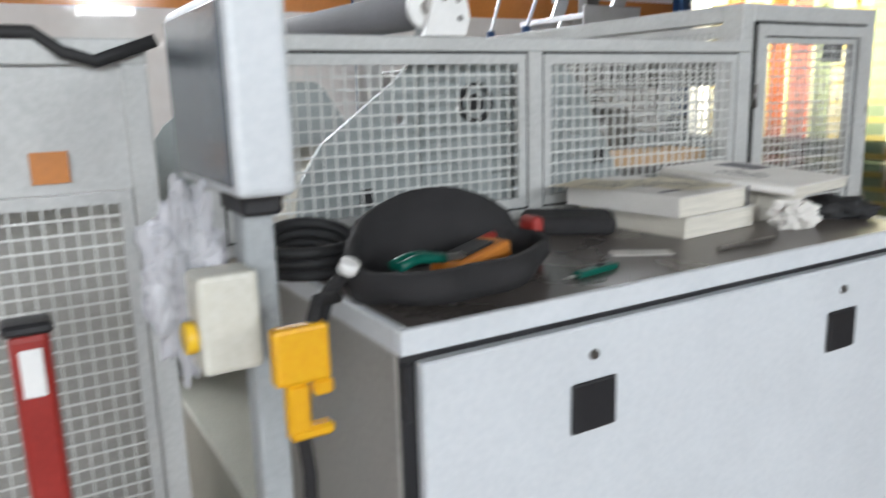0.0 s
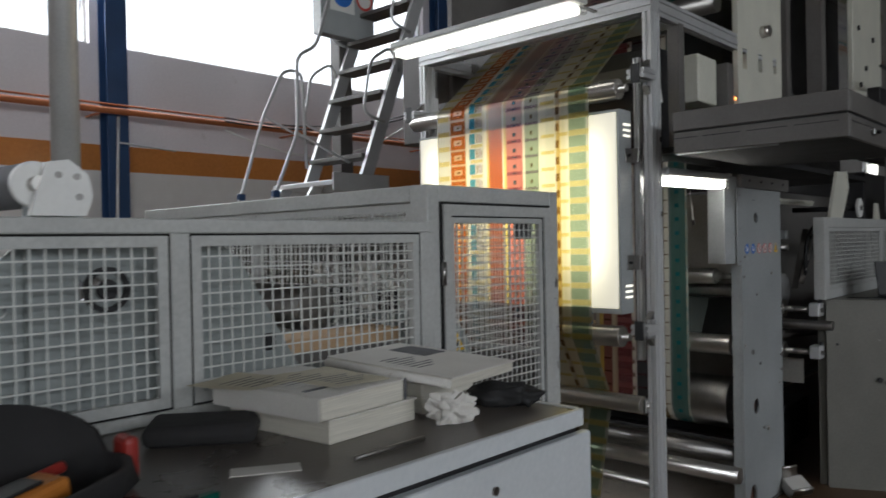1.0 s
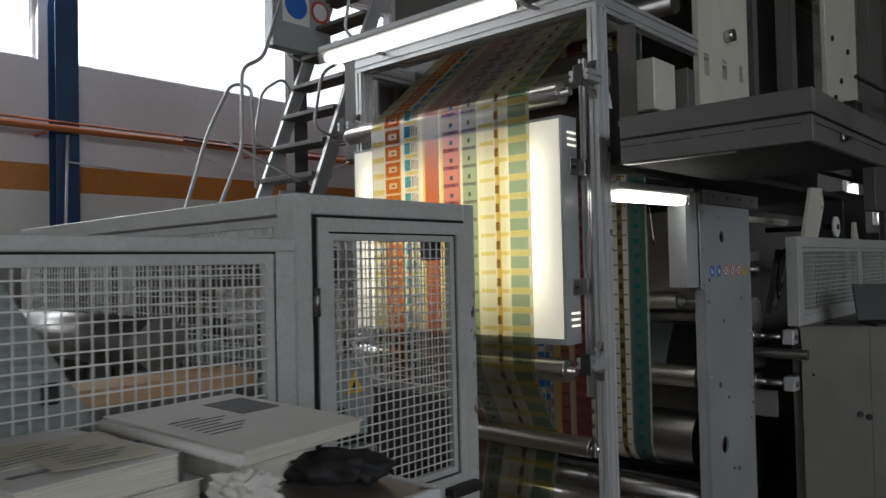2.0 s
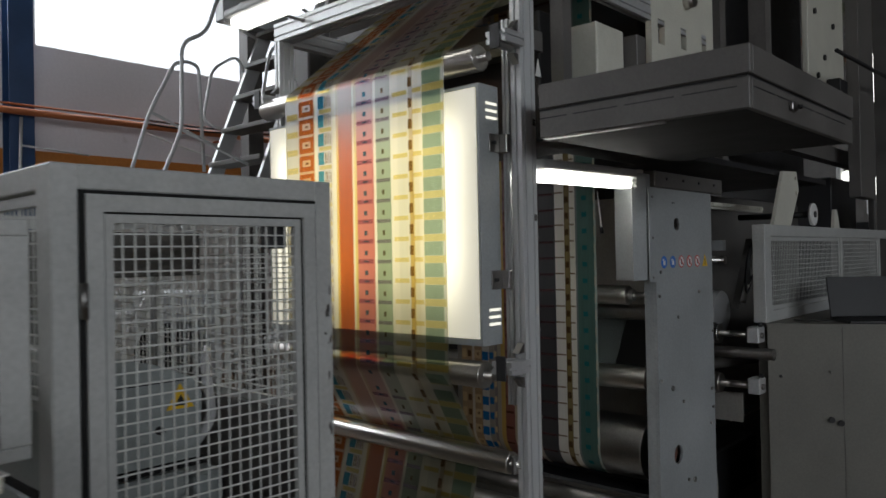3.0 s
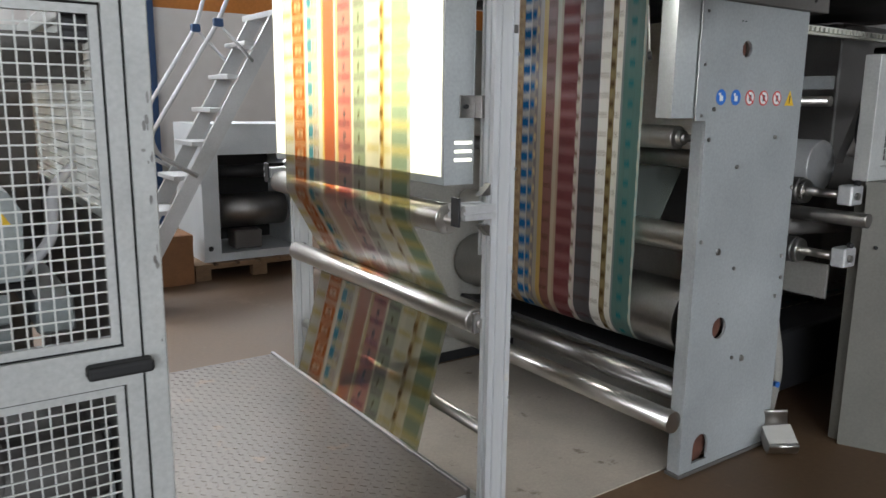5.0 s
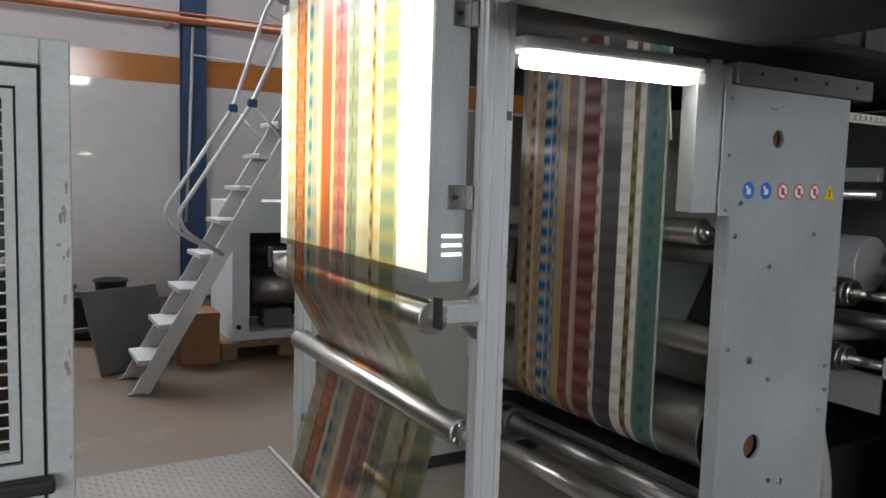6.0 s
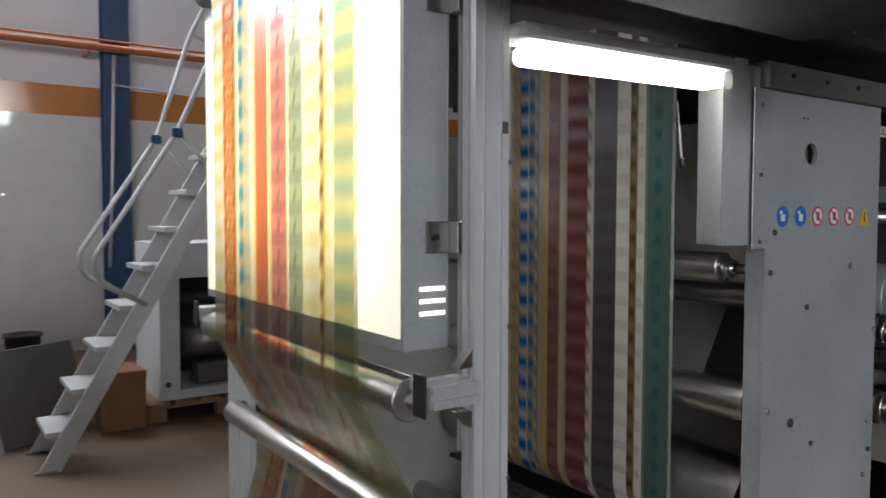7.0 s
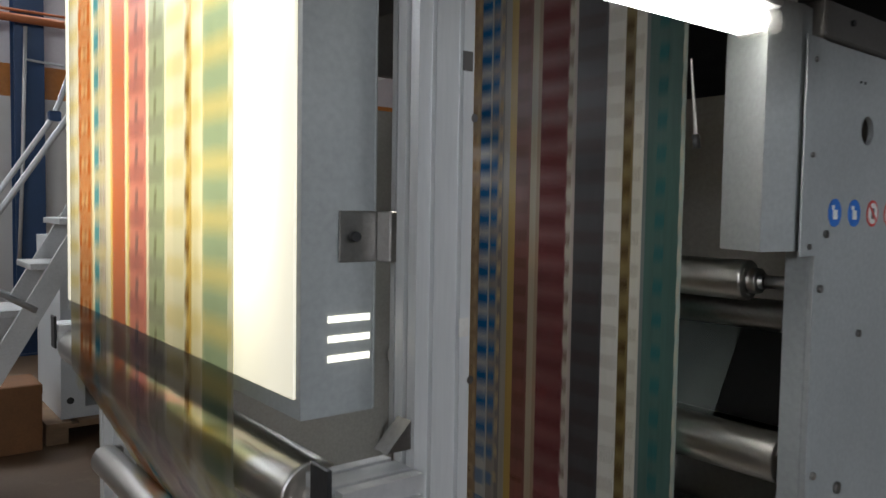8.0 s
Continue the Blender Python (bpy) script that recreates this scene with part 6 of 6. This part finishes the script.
for a, b in zip(rows_b, rows_b[1:]):
    for i in range(28):
        bb.faces.new((a[i], a[(i + 1) % 28], b[(i + 1) % 28], b[i])).smooth = True
part("tub", bb, M_RUBBER, bin_t)
copy_thing(bin_t, pose(3.20, 8.25, 0))
copy_thing(bin_t, pose(3.72, 8.6, 0))
junk = thing("scrap_pile", (2.75, 7.9, 0), "heap of dark hoses and metal scrap by the wall", "scrap")
random.seed(5)
for k in range(9):
    x, y = 2.5 + 0.09 * k, 7.7 + random.uniform(-0.3, 0.5)
    part("scrap_bar", rod((x - 0.3, y, 0.03 + 0.03 * (k % 3)), (x + 0.35, y + random.uniform(-0.25, 0.25), 0.05 + 0.05 * (k % 3)), 0.025, 8), M_STEELD if k % 2 else M_DARK, junk)
part("rubber_mat", rod((2.7, 7.95, 0.0), (2.7, 7.95, 0.28), 0.42, 18, r2=0.2), M_RUBBER, junk)
bottle = thing("plastic_crate", (2.6, 7.5, 0), "low dark crate on the floor", "crate")
part("crate", slab(rect(2.35, 2.80, 7.55, 7.85), [rect(2.37, 2.78, 7.57, 7.83)], "z", 0.0, 0.16), M_DARK, bottle)

# ---- the printed film and its moving print ----
def arc(cx, cz, r, a0, a1, n=10):
    return [(cx + r * math.cos(radians(a0 + (a1 - a0) * i / n)), cz + r * math.sin(radians(a0 + (a1 - a0) * i / n))) for i in range(n + 1)]


# path in (x, z), in the direction of travel: down from the press, over the light table, under the tread platform
WEB_A = [(17.6, 4.48), (5.3, 3.62)] + arc(3.833, 2.335, 0.0512, 138, 180, 6) + arc(3.838, 1.145, 0.0582, 180, 222, 6) + arc(3.912, 0.81, 0.0434, 42, -16, 8) + [(3.812, 0.285), (3.79, 0.235), (3.70, 0.20), (0.9, 0.20), (-7.0, 0.20)]
# second web: from below round the cylinder and up past the trunk
WEB_B = [(17.8, 0.463), (5.2, 0.463)] + arc(5.102, 0.618, 0.1545, 270, 180, 12) + [(4.9475, 1.30), (4.95, 3.2)] + arc(5.05, 3.2, 0.1, 180, 90, 6) + [(5.6, 3.3), (16.5, 3.3)]


def film_sheet(name, path, parent, lo, hi, material, edges):
    bm = bmesh.new()
    pts = [p for p in path if lo[0] <= p[0] <= lo[1] and hi[0] <= p[1] <= hi[1]]
    rows = []
    for i, (x, z) in enumerate(pts):
        rows.append([bm.verts.new((x, edges[0] + (edges[1] - edges[0]) * j / 12, z)) for j in range(13)])
    for a, b in zip(rows, rows[1:]):
        for j in range(12):
            bm.faces.new((a[j], a[j + 1], b[j + 1], b[j])).smooth = True
    me = bpy.data.meshes.new(name)
    bm.to_mesh(me)
    bm.free()
    me.materials.append(material)
    ob = new(name, me)
    ob.parent = parent
    return ob


film_a = thing("printed_film", (0, 0, 0), "running clear plastic film printed with coloured lengthwise stripes", "film")
film_sheet("film_sheet", WEB_A, film_a, (0.8, 5.4), (0.0, 3.7), M_FILM, EDGES_A)
film_sheet("return_film", [(5.06, 0.99), (5.068, 1.0), (5.20, 1.225), (5.215, 1.25)], film_a, (4.9, 5.5), (0.9, 1.5), M_PLAIN, (3.03, 2.10))
film_b = thing("printed_film", (0, 0, 0), "running striped plastic film wrapped round the press cylinder", "film")
film_sheet("film_sheet", WEB_B[1:], film_b, (4.0, 5.65), (0.0, 3.4), M_FILM_B, EDGES_B)
PITCH = 0.084


def mark_mesh(name, blocks, edges):
    """One row of the print: flat ink blocks across the film; x along the travel, y across, z off the film."""
    bm = bmesh.new()
    w = edges[1] - edges[0]
    for u0, u1, a, b, k in blocks:
        y0, y1 = edges[0] + w * u0, edges[0] + w * u1
        f = bm.faces.new([bm.verts.new(c) for c in ((a, y0, 0), (b, y0, 0), (b, y1, 0), (a, y1, 0))])
        f.material_index = k
    me = bpy.data.meshes.new(name)
    bm.to_mesh(me)
    bm.free()
    for m in INKS:
        me.materials.append(m)
    return me


# bands across the web, then the motifs of each column; 0.084 m is one repeat
MARK_A = mark_mesh("print_repeat", [
    (0.885, 0.983, -0.042, 0.012, 9), (0.885, 0.983, 0.013, 0.041, 0), (0.983, 0.998, 0.013, 0.041, 0), (0.72, 0.802, 0.018, 0.036, 0), (0.832, 0.880, 0.018, 0.036, 0), (0.012, 0.095, 0.012, 0.040, 0), (0.25, 0.335, 0.020, 0.038, 0),
    (0.104, 0.128, -0.036, 0.036, 4), (0.186, 0.210, -0.036, 0.036, 4), (0.128, 0.186, 0.014, 0.036, 4), (0.128, 0.186, -0.036, -0.016, 4), (0.150, 0.172, -0.005, 0.005, 2),
    (0.242, 0.282, -0.040, 0.016, 1), (0.290, 0.296, -0.040, 0.014, 2), (0.302, 0.307, -0.036, 0.010, 2), (0.313, 0.320, -0.040, 0.014, 5), (0.326, 0.331, -0.030, 0.012, 2),
    (0.500, 0.594, 0.022, 0.041, 5), (0.540, 0.560, -0.014, 0.006, 1), (0.536, 0.566, 0.028, 0.035, 1), (0.618, 0.700, 0.026, 0.041, 5), (0.652, 0.666, -0.012, 0.008, 2), (0.807, 0.828, -0.030, 0.008, 2)], EDGES_A)
MARK_B = mark_mesh("print_repeat", [
    (0.04, 0.075, -0.030, 0.022, 8), (0.085, 0.112, -0.022, 0.012, 2), (0.14, 0.19, -0.030, 0.018, 8), (0.158, 0.176, -0.012, 0.004, 2), (0.198, 0.246, -0.036, 0.012, 6), (0.255, 0.285, -0.026, 0.012, 6), (0.292, 0.308, -0.012, 0.020, 8),
    (0.482, 0.588, -0.034, 0.016, 7), (0.593, 0.618, -0.030, 0.004, 3), (0.596, 0.612, 0.010, 0.034, 2),
    (0.738, 0.798, 0.030, 0.038, 2), (0.838, 0.865, 0.030, 0.038, 2), (0.805, 0.83, -0.020, 0.012, 2), (0.915, 0.945, -0.014, 0.010, 10), (0.988, 0.997, -0.03, 0.02, 3), (0.63, 0.73, 0.024, 0.036, 7), (0.375, 0.43, 0.022, 0.034, 2)], EDGES_B)


def measure_path(path):
    s = [0.0]
    for a, b in zip(path, path[1:]):
        s.append(s[-1] + math.hypot(b[0] - a[0], b[1] - a[1]))
    return s


def travel(t):
    """Metres that the film has run: slow until the press speeds up after four seconds."""
    slow, fast, t0, t1 = 0.24, 4.0, 4.2, 5.3
    if t <= t0:
        return slow * t
    if t <= t1:
        u = t - t0
        return slow * t + (fast - slow) * u * u / (2 * (t1 - t0))
    return slow * t1 + (fast - slow) * (t1 - t0) / 2 + fast * (t - t1)


def at_length(path, lengths, s, off):
    s = min(max(s, 0.0), lengths[-1] - 1e-4)
    i = max(k for k in range(len(lengths) - 1) if lengths[k] <= s)
    (xa, za), (xb, zb) = path[i], path[i + 1]
    u = (s - lengths[i]) / (lengths[i + 1] - lengths[i])
    dx, dz = (xb - xa), (zb - za)
    n = math.hypot(dx, dz)
    dx, dz = dx / n, dz / n
    # x of the row along the travel, z off the film
    m = Matrix(((dx, 0, -dz, 0), (0, 1, 0, 0), (dz, 0, dx, 0), (0, 0, 0, 1)))
    gap = 0.0022 * off
    return Matrix.Translation((xa + (xb - xa) * u - dz * gap, 0, za + (zb - za) * u + dx * gap)) @ m


def print_rows(film, path, first, last, off, mark):
    """Rows of print for the stretch first..last (metres of path from its start) at the clip's start."""
    lengths = measure_path(path)
    made, s = [], first
    while s < last:
        ob = new("print_repeat", mark)
        ob.parent = film
        tagged(ob, kind="stuff")
        made.append((ob, path, lengths, s, off))
        s += PITCH
    return made


LA, LB = measure_path(WEB_A), measure_path(WEB_B)
TOTAL = travel(8.0)
ROWS_A = print_rows(film_a, WEB_A, LA[1] + 0.6 - TOTAL, LA[-3] + 0.1, -1, MARK_A)
ROWS_B = print_rows(film_b, WEB_B, LB[1] - 0.1 - TOTAL, LB[-3], 1, MARK_B)


def motions():
    keys = [8.0 * k / 80 for k in range(81)]
    for ob, path, lengths, s, off in ROWS_A + ROWS_B:
        walk(ob, [(t, at_length(path, lengths, s + travel(t), off)) for t in keys])
    fast = [k / 30 for k in range(241)]
    for ob, r, sign in ((R_TOP, 0.05, -1), (R_BOT, 0.057, 1), (R_MID, 0.0425, 1), (R_D, 0.153, 1), (R_A, 0.048, -1), (R_C, 0.058, 1)):
        at = Vector(ob.location)
        walk(ob, [(t, Matrix.Translation(at) @ Matrix.Rotation(sign * 0.35 * travel(t) / r, 4, "Y")) for t in fast])


motions()
